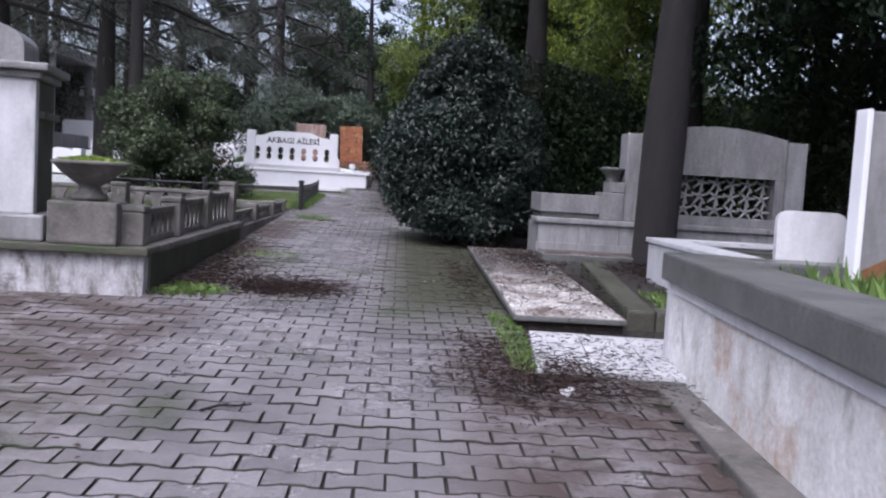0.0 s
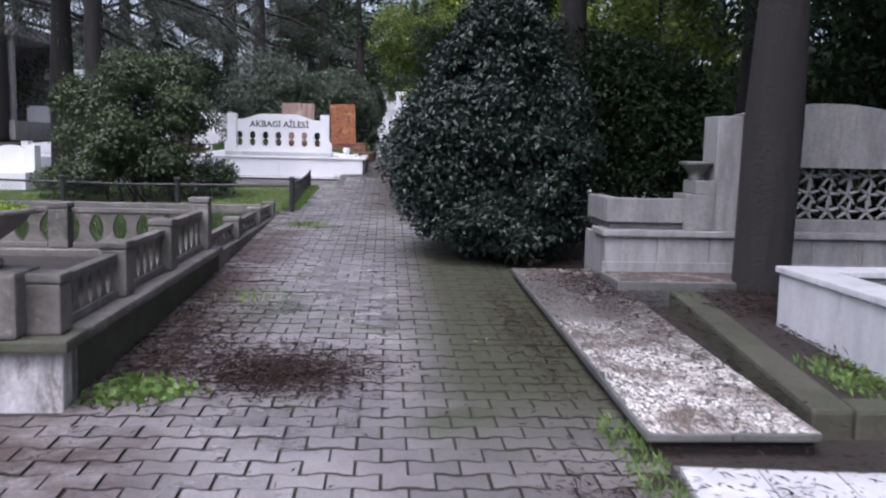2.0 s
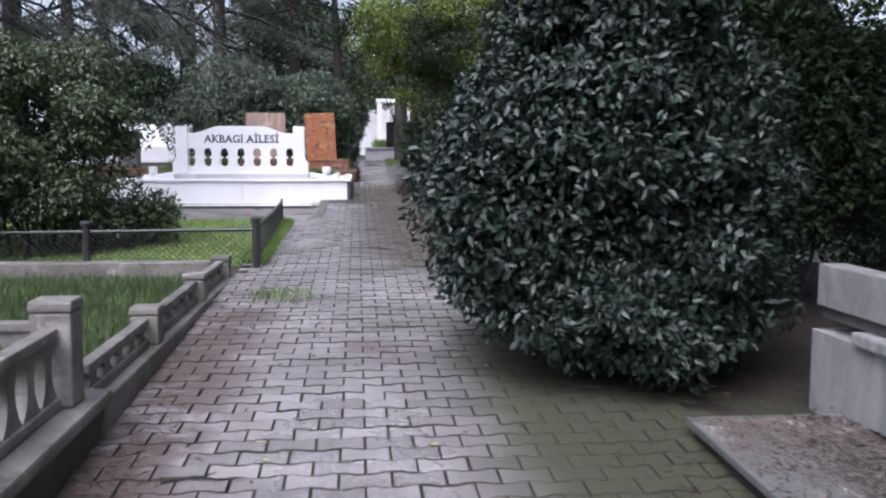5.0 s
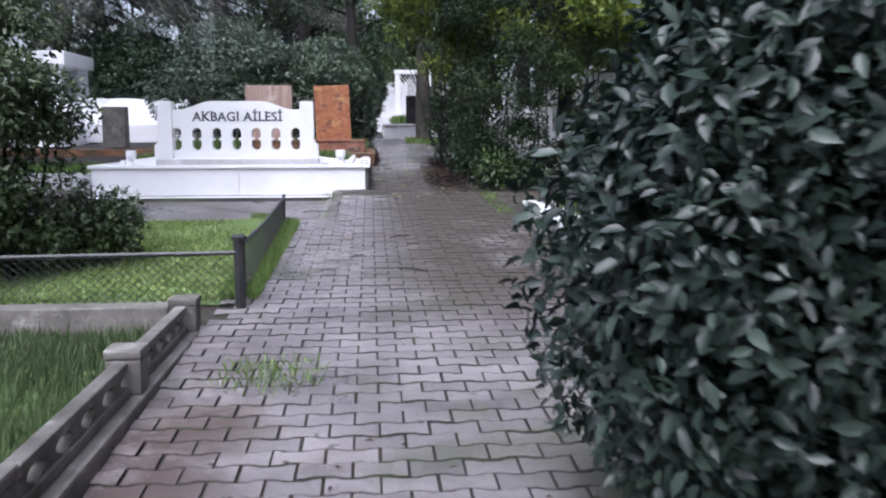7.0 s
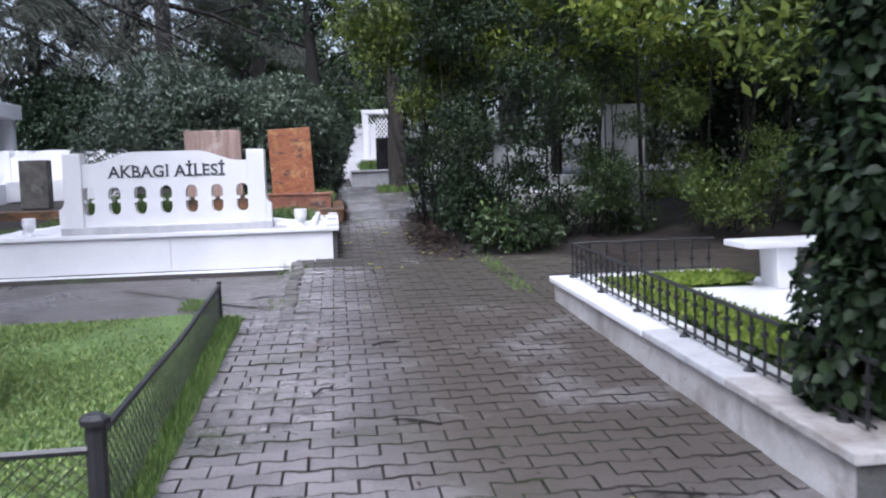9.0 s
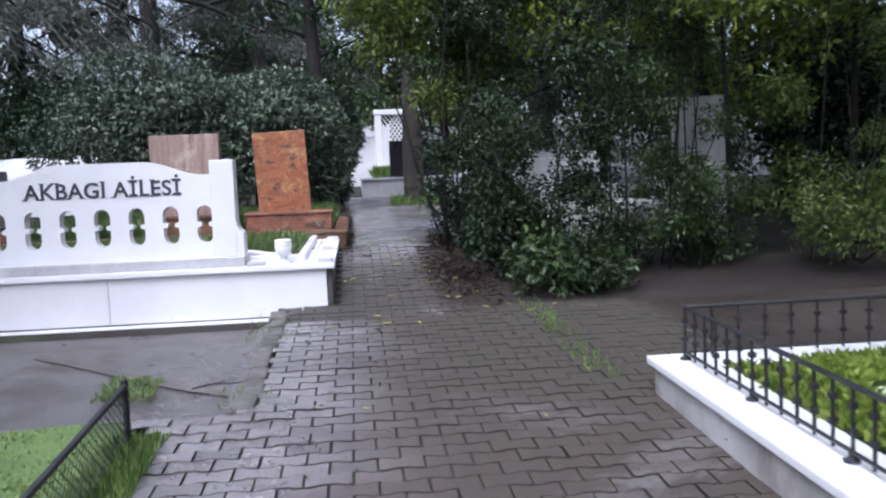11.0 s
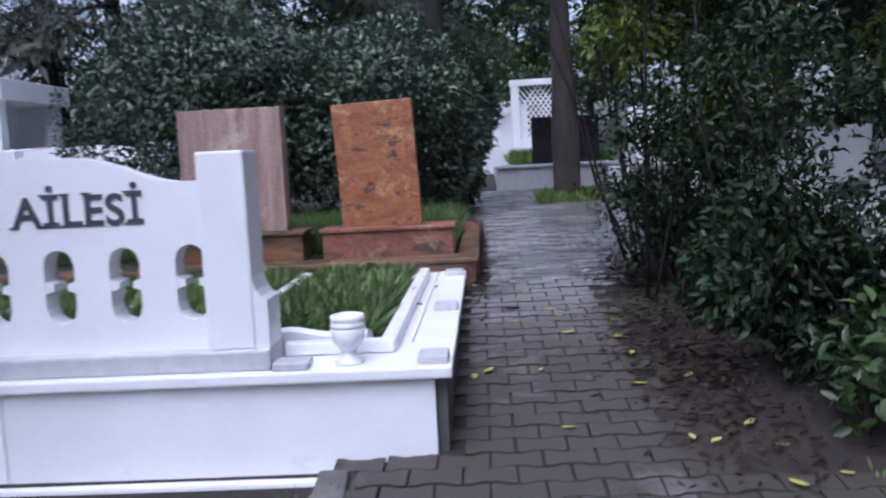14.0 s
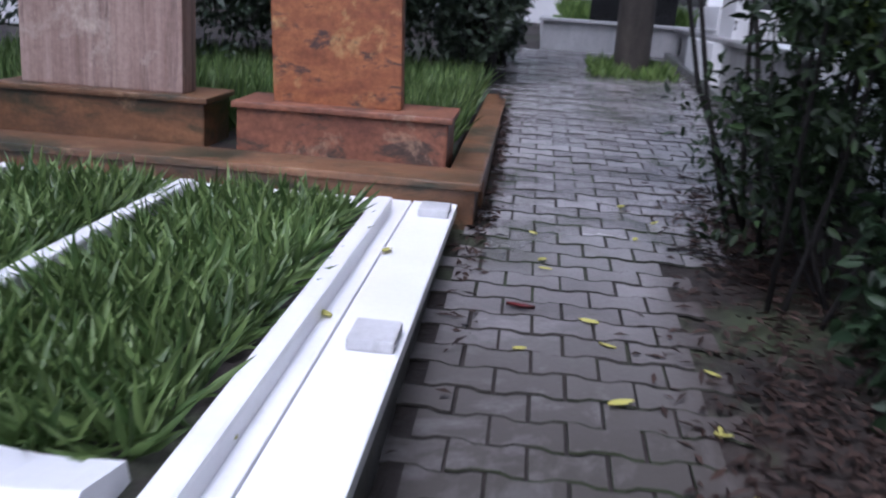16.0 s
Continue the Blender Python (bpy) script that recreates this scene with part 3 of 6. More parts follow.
tagged(mesh_ob("soil_bed", box(-6.4, -1.92, 6.44, 9.73, 0.3, 0.60, 0.02), SOIL), "dark damp soil filling the walled grave", "soil", "", "structure")

stele = thing("gravestone", pose(-2.44, 6.23, 0.68, 0, 0, 9), "tall white marble stele with cornice and rounded cap, dark sides", "gravestone")
part("footing", box(-0.80, 0.04, 0.32, 0.66, -0.09, 0.0, 0.01), MOSSY, stele)
part("base", box(-0.86, 0.07, -0.03, 0.68, 0.0, 0.18, 0.02), DIMWORN, stele)
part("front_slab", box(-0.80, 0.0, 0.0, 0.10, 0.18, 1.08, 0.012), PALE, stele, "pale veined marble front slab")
# the body behind the front slab takes a darker material
part("shaft", box(-0.79, -0.006, 0.103, 0.60, 0.18, 1.08, 0.015), MOSSY, stele, "dark side of the stele")
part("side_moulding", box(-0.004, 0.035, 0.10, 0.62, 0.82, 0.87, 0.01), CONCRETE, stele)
bm = box(-0.83, 0.035, -0.03, 0.63, 1.08, 1.13, 0.012)
box(-0.88, 0.085, -0.08, 0.68, 1.131, 1.18, 0.012, bm)
part("cornice", bm, GREYM, stele)
k = 14
pts = [(-0.62, 1.18), (-0.10, 1.18), (-0.10, 1.30)] + [(-0.36 + 0.26 * math.cos(math.pi * i / k), 1.30 + 0.15 * math.sin(math.pi * i / k)) for i in range(1, k)] + [(-0.62, 1.30)]
part("cap", extrude_outline(pts, 0.08, 0.52), GREYM, stele)

urn = thing("planter", pose(-2.10, 6.31, 0.68), "weathered stone bowl planter with mossy soil on a square block", "planter")
part("pedestal", box(-0.23, 0.23, -0.15, 0.15, 0, 0.29, 0.02), CONCRETE, urn)
part("bowl", lathe([(0.11, 0.29), (0.12, 0.32), (0.075, 0.36), (0.07, 0.39), (0.11, 0.42), (0.19, 0.48), (0.235, 0.53), (0.25, 0.535), (0.25, 0.555), (0.235, 0.56), (0.22, 0.545), (0.05, 0.54)], 24), CONCRETE, urn, smooth=True)
rng = np.random.default_rng(31)
q = np.sqrt(rng.uniform(0, 1, 900)) * 0.215
ang = rng.uniform(0, 6.28, 900)
tufts = np.column_stack((q * np.cos(ang), q * np.sin(ang), 0.545 + 0.035 * (1 - q / 0.215)))
leaves("moss", tufts, np.column_stack((rng.normal(size=(900, 2)), np.ones(900))), rng.normal(size=(900, 3)), 0.03, 0.018, COVER, urn)
part("soil", lathe([(0.21, 0.54), (0.2, 0.555), (0.12, 0.575), (0.03, 0.58)], 14), TURF, urn, smooth=True)

low = thing("grave_enclosure", pose(0, 0, 0), "low concrete grave wall with stepped rails and grass inside", "grave wall", "grave walls along the path")
part("side_wall", box(-1.88, -1.70, 9.97, 14.1, 0.3, 0.62, 0.015), CONCRETE, low)
part("end_wall", box(-5.5, -1.88, 13.95, 14.1, 0.4, 0.76, 0.015), CONCRETE, low)
for y, z in ((11.2, 0.83), (12.72, 0.82), (13.98, 0.81)):
    post(low, -1.79, y, 0.62, z, CONCRETE, 0.15)
for a, b in ((9.98, 11.1), (11.3, 12.62), (12.82, 13.88)):
    baluster_panel("top_rail", low, (-1.79, a, 0), (-1.79, b, 0), 0.62, 0.775, CONCRETE, 5)
tagged(mesh_ob("soil_bed", box(-5.5, -1.9, 9.95, 13.94, 0.3, 0.58, 0.02), TURF), "grassy soil filling the low walled grave", "soil", "", "structure")


# ---- left: lawn grave with a wire mesh fence ----
def wire_fence(p0, p1, h, n_posts, label, h_end=None, skip=False):
    p0, p1 = Vector(p0), Vector(p1)
    he = h_end or h
    ob = thing("wire_fence", pose(0, 0, 0), label, "fence", "wire fence round the lawn")
    for i in range(1 if skip else 0, n_posts):
        p = p0.lerp(p1, i / (n_posts - 1))
        z, hp = gz(p.y), h + (he - h) * i / (n_posts - 1)
        bm = lathe([(0.035, z - 0.02), (0.035, z + hp), (0.05, z + hp), (0.052, z + hp + 0.02), (0.03, z + hp + 0.035)], 8) if i == 0 or n_posts > 2 else lathe([(0.016, z - 0.02), (0.016, z + hp)], 6)
        bmesh.ops.translate(bm, verts=bm.verts, vec=(p.x, p.y, 0))
        part("post", bm, IRON, ob)
    bm = tube(bmesh.new(), ((p0.x, p0.y, gz(p0.y) + h - 0.05), ((p0.x + p1.x) / 2, (p0.y + p1.y) / 2, gz((p0.y + p1.y) / 2) + (h + he) / 2 - 0.07), (p1.x, p1.y, gz(p1.y) + he - 0.03)), (0.016,) * 3, 6)
    part("top_rail", bm, IRON, ob)
    ln = (p1 - p0).length
    bm = bmesh.new()
    n = int(ln / 0.06)
    for i in range(-6, n + 1):
        for s in (1, -1):
            a, b = (i * 0.06, (i + 6) * 0.06) if s == 1 else ((i + 6) * 0.06, i * 0.06)
            za, zb = 0.03, h - 0.06
            pts = []
            for q, z in ((a, za), (b, zb)):
                f = min(max(q / ln, 0), 1)
                lim = za + (zb - za) * ((f * ln - a) / (b - a) if abs(b - a) > 1e-6 else 0)
                pp = p0.lerp(p1, f)
                pts.append((pp.x, pp.y, gz(pp.y) + min(max(lim, za), zb) * (h + (he - h) * f) / h))
            if (Vector(pts[0]) - Vector(pts[1])).length > 0.02:
                tube(bm, pts, (0.0022, 0.0022), 3)
    part("wire_mesh", bm, IRON, ob, "thin black diamond mesh")
    return ob


wire_fence((-1.55, 14.5, 0), (-1.62, 18.25, 0), 0.43, 2, "low black wire mesh fence with iron post beside the path", 0.32)
wire_fence((-1.57, 14.48, 0), (-6.0, 14.46, 0), 0.40, 4, "low black rail fence before a dark shrub", skip=True)

# ---- left: the large white family tomb ----
tomb = thing("family_tomb", pose(0, 0, 0), "large white marble family tomb with pierced headboard on a plinth", "tomb")
part("plinth_face", box(-2.52, -0.80, 21.485, 21.6, 0.6, 1.24, 0.006), WHITE, tomb)
part("plinth_face", box(-4.50, -2.524, 21.485, 21.6, 0.6, 1.24, 0.006), WHITE, tomb)
part("foot_strip", box(-4.56, -0.9, 21.425, 21.483, 0.6, 0.862, 0.012), WHITE, tomb)
# shaded side of the white plinth, darkened by its material
part("plinth_side", box(-0.798, -0.755, 21.52, 24.4, 0.7, 1.24, 0.006), COPING, tomb, "plinth side, its shade put into a dark stone colour")
bm = box(-4.54, -0.73, 21.45, 21.95, 1.24, 1.287, 0.01)
part("plinth_top", bm, WHITE, tomb)
part("front_rail", box(-1.438, -0.978, 21.74, 21.802, 1.289, 1.345, 0.01), WHITE, tomb)
part("plinth_top", box(-1.06, -0.922, 21.953, 24.42, 1.24, 1.285, 0.006), WHITE, tomb)
part("plinth_top", box(-0.916, -0.73, 21.953, 24.42, 1.24, 1.287, 0.006), WHITE, tomb)
part("plinth_top", box(-4.54, -4.2, 21.953, 24.42, 1.24, 1.285, 0.01), WHITE, tomb)
part("plinth_top", box(-4.198, -1.062, 24.18, 24.42, 1.24, 1.284, 0.01), WHITE, tomb)
part("board_base", box(-3.64, -1.44, 21.50, 21.78, 1.287, 1.37, 0.012), PALE, tomb)


def headboard(x0, x1, z0, z_side, z_mid, y0, y1, holes, hz0, hz1, hr):
    """A board with a gently arched top and a row of slots, each pinched at half height."""
    bm = bmesh.new()
    xs = [x0]
    for h in holes:
        xs += [h - hr, h + hr]
    xs.append(x1)

    def top(x):
        f = (x - x0) / (x1 - x0)
        s = min(1, max(0, (min(f, 1 - f) - 0.06) / 0.26))
        return z_side + (z_mid - z_side) * (0.5 - 0.5 * math.cos(math.pi * s)) if s < 1 else z_mid

    def slab(a, b):
        n = max(2, int((b - a) / 0.04))
        for i in range(n):
            p, q = a + (b - a) * i / n, a + (b - a) * (i + 1) / n
            extrude_outline([(p, z0), (q, z0), (q, top(q)), (p, top(p))], y0, y1, bm)

    for a, b in zip(xs[0::2], xs[1::2]):
        slab(a, b)
    for h in holes:
        n, mid, hh = 14, (hz0 + hz1) / 2, (hz1 - hz0) / 2

        def half(x):
            """Half opening height at x: straight sides with a round end."""
            return hh - hr + math.sqrt(max(0, hr * hr - (x - h) ** 2))
        for i in range(n):
            p, q = h - hr + 2 * hr * i / n, h - hr + 2 * hr * (i + 1) / n
            extrude_outline([(p, z0), (q, z0), (q, mid - half(q)), (p, mid - half(p))], y0, y1, bm)
            extrude_outline([(p, mid + half(p)), (q, mid + half(q)), (q, top(q)), (p, top(p))], y0, y1, bm)
    bmesh.ops.remove_doubles(bm, verts=bm.verts, dist=0.0004)
    bmesh.ops.recalc_face_normals(bm, faces=bm.faces)
    return bm


HOLES = [-3.36 + 0.268 * i for i in range(7)]
part("headboard", headboard(-3.44, -1.66, 1.37, 2.04, 2.155, 21.58, 21.70, HOLES, 1.49, 1.79, 0.062), WHITE, tomb)
for hx in HOLES:
    for s in (-1, 1):
        e = hx + s * 0.064
        pts = [(e, 1.614), (e - s * 0.036, 1.626), (e - s * 0.036, 1.652), (e, 1.664)]
        part("slot_bead", extrude_outline(pts[::s], 21.586, 21.694), WHITE, tomb)
for x0, x1 in ((-1.69, -1.50), (-3.60, -3.41)):
    bm = box(x0, x1, 21.53, 21.75, 1.37, 2.15, 0.01)
    s = 1 if x1 > -2 else -1
    xo = x1 if s == 1 else x0
    pts = [(xo, 1.37), (xo + s * 0.055, 1.37), (xo + s * 0.055, 1.56), (xo + s * 0.03, 1.575), (xo + s * 0.012, 1.60), (xo, 1.65)]
    extrude_outline(pts if s == 1 else pts[::-1], 21.535, 21.745, bm)
    part("pier", bm, WHITE, tomb)
txt = bpy.data.curves.new("inscription", "FONT")
txt.body, txt.size, txt.align_x, txt.extrude = "AKBAGI AİLESİ", 0.172, "CENTER", 0.002
txt.space_character = 1.05
txt.offset = 0.0035
tmp = new("inscription", txt)
dep = bpy.context.evaluated_depsgraph_get()
me = bpy.data.meshes.new_from_object(tmp.evaluated_get(dep))
bpy.data.objects.remove(tmp)
me.materials.clear()
me.materials.append(LETTER)
place = pose(-2.53, 21.577, 1.885, 90, 0, 0)
src_bm = bmesh.new()
src_bm.from_mesh(me)
islands, seen = [], set()
for v in src_bm.verts:
    if v in seen:
        continue
    stack, isle = [v], []
    seen.add(v)
    while stack:
        q = stack.pop()
        isle.append(q)
        for e in q.link_edges:
            o = e.other_vert(q)
            if o not in seen:
                seen.add(o)
                stack.append(o)
    islands.append((min(q.co.x for q in isle), max(q.co.x for q in isle), isle))
islands.sort(key=lambda s: s[0])
glyphs = []
for a, b, isle in islands:
    if glyphs and a < glyphs[-1][1] - 0.004:
        glyphs[-1][2].extend(isle)
        glyphs[-1][1] = max(glyphs[-1][1], b)
    else:
        glyphs.append([a, b, list(isle)])
cap = 0.172 * 0.73
for (a, b, isle), ch in zip(glyphs, "AKBAGIAİLESİ"):
    keep = set(isle)
    bm = bmesh.new()
    table = {v: bm.verts.new(v.co) for v in isle}
    for f in src_bm.faces:
        if all(v in keep for v in f.verts):
            bm.faces.new([table[v] for v in f.verts])
    serif = []
    if ch in "KBIİLE":
        serif += [(a + 0.008, 0), (a + 0.008, cap)]
    if ch == "K":
        serif += [(b - 0.012, 0), (b - 0.012, cap)]
    if ch == "A":
        serif += [(a + 0.008, 0), (b - 0.008, 0)]
    for sx, sy in serif:
        box(sx - 0.02, sx + 0.02, sy - 0.004, sy + 0.004, -0.002, 0.0022, 0, bm)
    part("letter", bm, LETTER, tomb, "dark engraved letter").matrix_basis = place
src_bm.free()


def marble_rail(name, p0, p1, z0, z1, w, parent):
    p0, p1 = Vector(p0), Vector(p1)
    ln = (p1 - p0).length
    ob = part(name, box(0, ln, -w / 2, w / 2, z0, z1, 0.012), WHITE, parent)
    ob.matrix_basis = pose(p0.x, p0.y, 0, 0, 0, math.degrees(math.atan2(p1.y - p0.y, p1.x - p0.x)))
    return ob


for x in (-1.005, -1.81, -2.56, -3.32, -4.16):
    marble_rail("bed_rail", (x, 21.805, 0), (x, 24.2, 0), 1.25, 1.345, 0.065, tomb)
for a, b in ((-1.77, -1.105), (-2.52, -1.85), (-3.28, -2.60), (-4.12, -3.36)):
    bm = bmesh.new()
    k, w = 18, b - a
    line = []
    for i in range(k + 1):
        lift = 0.022 * math.sin(math.pi * i / k) ** 2 + 0.016 * abs(math.cos(2 * math.pi * i / k)) ** 3
        line.append([bm.verts.new((a + w * i / k, y, z)) for y, z in ((21.86, 1.262), (21.85, 1.335 + lift), (21.88, 1.352 + lift), (22.04, 1.322 + lift * 0.7), (22.06, 1.262))])
    for p, q in zip(line, line[1:]):
        for j in range(5):
            bm.faces.new((p[j], q[j], q[(j + 1) % 5], p[(j + 1) % 5]))
    bm.faces.new(line[0])
    bm.faces.new(line[-1][::-1])
    bmesh.ops.recalc_face_normals(bm, faces=bm.faces)
    part("bed_front", bm, WHITE, tomb, "scalloped marble head rest")
    tagged(mesh_ob("soil_bed", box(a - 0.01, b + 0.045, 21.955, 24.15, 1.1, 1.285, 0.01), SOIL), "soil in the marble grave bed", "soil", "", "structure")
for y in (21.5, 22.73, 24.14):
    part("lamp_block", box(-0.865, -0.745, y, y + 0.155, 1.287, 1.32, 0.008), PALE, tomb)
part("lamp_block", box(-1.43, -1.29, 21.47, 21.60, 1.287, 1.32, 0.008), PALE, tomb)
for x in (-1.14, -3.98):
    vase = thing("grave_vase", pose(x, 21.575, 1.287), "white turned marble vase on the tomb plinth", "vase", "marble vases")
    part("foot", lathe([(0.0, 0), (0.055, 0), (0.058, 0.012), (0.03, 0.035), (0.028, 0.05)], 22), WHITE, vase, smooth=True)
    part("body", lathe([(0.028, 0.05), (0.06, 0.09), (0.072, 0.14), (0.066, 0.145)], 22), WHITE, vase, smooth=True)
    part("rim", lathe([(0.066, 0.145), (0.07, 0.15), (0.07, 0.165), (0.064, 0.17), (0.068, 0.175), (0.068, 0.195), (0.05, 0.2), (0.045, 0.17), (0.01, 0.16)], 22), WHITE, vase, smooth=True)

# ---- left: the raised grass plot beside the tomb ----
plot = thing("grave_kerb", pose(0, 0, 0), "low pale stone wall holding a raised grass plot", "kerb")
part("front_stone", box(-6.6, -4.58, 21.72, 21.9, 0.6, 1.17, 0.015), PALE, plot)
part("front_stone", box(-9.2, -6.604, 21.72, 21.9, 0.6, 1.17, 0.015), PALE, plot)
part("back_stone", box(-9.2, -4.7, 26.3, 26.5, 1.0, 1.42, 0.015), BROWNT, plot)
tagged(mesh_ob("soil_bed", box(-9.2, -4.6, 21.91, 26.29, 0.9, 1.15, 0.02), TURF), "grassy soil in the raised plot", "soil", "", "structure")

# ---- left: brown travertine grave behind ----
brown = thing("grave", pose(0, 0, 0), "brown travertine grave kerb with two standing slabs", "grave")
part("front_kerb", box(-4.6, -0.66, 24.46, 24.72, 0.9, 1.34, 0.012), BROWNT, brown)
part("front_cap", box(-4.62, -0.64, 24.44, 24.76, 1.34, 1.375, 0.01), BROWNT, brown)
part("side_kerb", box(-0.80, -0.64, 24.763, 29.0, 1.0, 1.374, 0.012), BROWNT, brown, "wet brown side kerb along the path")
for x0, x1, stone, words in ((-1.80, -0.82, REDT, "red-brown travertine base block"), (-2.95, -1.95, BROWNT, "mossy brown travertine base block")):
    part("slab_base", box(x0, x1, 24.78, 25.15, 1.3, 1.565, 0.012), stone, brown, words)
    part("slab_cap", box(x0 - 0.02, x1 + 0.02, 24.76, 25.17, 1.565, 1.595, 0.008), stone, brown)
o = part("standing_slab", box(-0.30, 0.30, -0.05, 0.05, -0.01, 0.93, 0.008), ORANGE, brown, "veined orange travertine slab")
o.matrix_basis = pose(-1.35, 24.92, 1.597, 2, -2.4, 0)
o = part("standing_slab", box(-0.39, 0.39, -0.09, 0.09, 0, 0.93, 0.008), PINKT, brown, "streaked pinkish travertine slab")
o.matrix_basis = pose(-2.46, 24.92, 1.595, 0, 0, 0)
tagged(mesh_ob("soil_bed", box(-4.6, -0.82, 24.765, 28.9, 1.0, 1.36, 0.02), SOIL), "grassy soil in the travertine grave", "soil", "", "structure")

# ---- right: nearest walled grave ----
near = thing("grave_enclosure", pose(1.50, 4.88, 0, 0, 0, -4.0), "pale stained marble grave wall with a dark wet stone coping", "grave wall")
part("step", box(-0.16, 0.3, -9.0, 0.0, 0.0, 0.302, 0.012), CONCRETE, near, "narrow wet stone step along the wall")
part("side_wall", box(0.0, 0.2, -9.0, 0.0, 0.1, 0.78, 0.008), PLASTER, near)
part("corner_strip", box(-0.018, 0.05, -0.07, 0.012, 0.36, 0.775, 0.006), PALE, near)
part("head_strip", box(-0.016, 0.05, -9.0, -0.072, 0.72, 0.775, 0.006), PALE, near)
part("coping", box(-0.05, 0.32, -9.05, 0.05, 0.78, 0.93, 0.014), COPING, near)
part("back_wall", box(0.22, 3.2, -0.2, 0.0, 0.1, 0.78, 0.008), PLASTER, near)
part("back_coping", box(0.325, 3.2, -0.24, 0.05, 0.78, 0.925, 0.014), COPING, near)
tagged(mesh_ob("soil_bed", box(1.62, 4.9, -4.0, 4.55, 0.3, 0.72, 0.02), SOIL), "soil and weeds inside the walled grave", "soil", "", "structure")

bm = bmesh.new()
w, h, c = 0.19, 0.27, 0.06
pts = [(-w, 0), (w, 0), (w, h - c)] + [(w - c + c * math.cos(a), h - c + c * math.sin(a)) for a in (0.4, 0.8, 1.2, 1.57)] + [(-w + c - c * math.cos(a), h - c + c * math.sin(a)) for a in (1.57, 1.2, 0.8, 0.4)] + [(-w, h - c)]
slab = tagged(mesh_ob("gravestone", extrude_outline(pts, -0.02, 0.02), PALE), "small white marble slab with rounded corners", "gravestone")
slab.matrix_basis = pose(2.24, 4.86, 0.925, -4, 0, -4)
tall = thing("gravestone", pose(2.78, 4.55, 0.72), "tall grey-veined marble gravestone with a brown stained corner", "gravestone")
part("slab", box(-0.44, 0.6, -0.05, 0.05, 0, 1.0, 0.01), DIMWORN, tall)
part("edge_strip", box(-0.475, -0.443, -0.06, 0.06, 0, 1.01, 0.006), WHITE, tall)
part("corner_stain", extrude_outline([(-0.43, 0.02), (0.4, 0.02), (0.4, 0.62), (-0.43, 0.2)], -0.056, -0.051), BROWNT, tall, "brown stone wedge at the foot")

# ---- right: marble tiles, pebble slab, kerbs ----
pave = thing("tiled_plot", pose(0, 0, 0), "wet white marble tiles laid flush beside the path", "paving")
part("bed", box(-0.01, 1.20, -0.05, 1.04, -0.15, 0.0, 0.01), COPING, pave).matrix_basis = pose(0.735, 4.52, 0.318, 1.6, 0, -5.5)
me_tile = None
for i in range(4):
    for j in range(3):
        if me_tile is None:
            ob = part("tile", box(-0.143, 0.143, -0.165, 0.165, 0, 0.03, 0.005), PALE, pave)
            me_tile = ob.data
        else:
            ob = new("tile", me_tile)
            ob.parent = pave
        ob.matrix_basis = pose(0.735, 4.52, 0.318, 1.6, 0, -5.5) @ pose(0.145 + 0.292 * i, 0.13 + 0.336 * j, -0.008, random.uniform(-0.7, 0.7), random.uniform(-0.6, 0.6), random.uniform(-0.5, 0.5))


def pebbles(name, x0, x1, y0, y1, z, n, parent, seed, size=0.011):
    """Small rounded stones set close together over a slab, as one scatter."""
    rng = np.random.default_rng(seed)
    base = np.array([(1, 0, 0), (0.3, 0.9, 0.05), (-0.8, 0.6, 0), (-0.8, -0.6, 0.05), (0.3, -0.9, 0), (0.05, 0, 0.75)])
    tri = [(0, 1, 5), (1, 2, 5), (2, 3, 5), (3, 4, 5), (4, 0, 5)]
    c = np.column_stack((rng.uniform(x0, x1, n), rng.uniform(y0, y1, n), np.full(n, 0.0)))
    c[:, 2] = z(c[:, 1])
    a, s = rng.uniform(0, 6.28, n), size * rng.uniform(0.6, 1.7, n)
    v = np.empty((n, 6, 3))
    for k in range(6):
        v[:, k, 0] = c[:, 0] + s * (base[k, 0] * np.cos(a) - base[k, 1] * 0.7 * np.sin(a))
        v[:, k, 1] = c[:, 1] + s * (base[k, 0] * np.sin(a) + base[k, 1] * 0.7 * np.cos(a))
        v[:, k, 2] = c[:, 2] + s * base[k, 2] * 0.8
    me = bpy.data.meshes.new(name)
    me.from_pydata(v.reshape(-1, 3).tolist(), [], [tuple(6 * i + q for q in t) for i in range(n) for t in tri])
    me.materials.append(PEBBLE)
    ob = new(name, me)
    ob.parent = parent
    return tagged(ob, kind="stuff")


def slope_slab(name, x0, x1, y0, y1, lift, material, parent, bevel=0.012, depth=0.3, label="", shear=0.0):
    """A slab that follows the slope, its top lift above the ground."""
    bm = box(x0, x1, y0, y1, -depth, 0, bevel)
    for v in bm.verts:
        v.co.z += gz(v.co.y) + lift
        v.co.x += shear * (v.co.y - 5.6)
    return part(name, bm, material, parent, label)


peb = thing("grave_slab", pose(0, 0, 0), "low grave slab covered with white pebbles and brown litter", "grave")
slope_slab("base", 0.79, 1.47, 5.73, 9.74, 0.050, SOIL, peb, 0.004, label="dark soil under the slab's edge")
slope_slab("slab", 0.757, 1.115, 5.685, 9.75, 0.088, COPING, peb, 0.008, 0.036)
slope_slab("slab", 1.118, 1.48, 5.685, 9.75, 0.088, COPING, peb, 0.008, 0.036)
pebbles("pebbles", 0.775, 1.47, 5.70, 9.7, lambda y: np.interp(y, (0, 9, 18), (0.17, 0.44, 0.77)) + 0.086, 13000, peb, 3, 0.0115)
step = thing("step_slab", pose(0, 0, 0), "pebbled step before the grey marble tomb", "step")
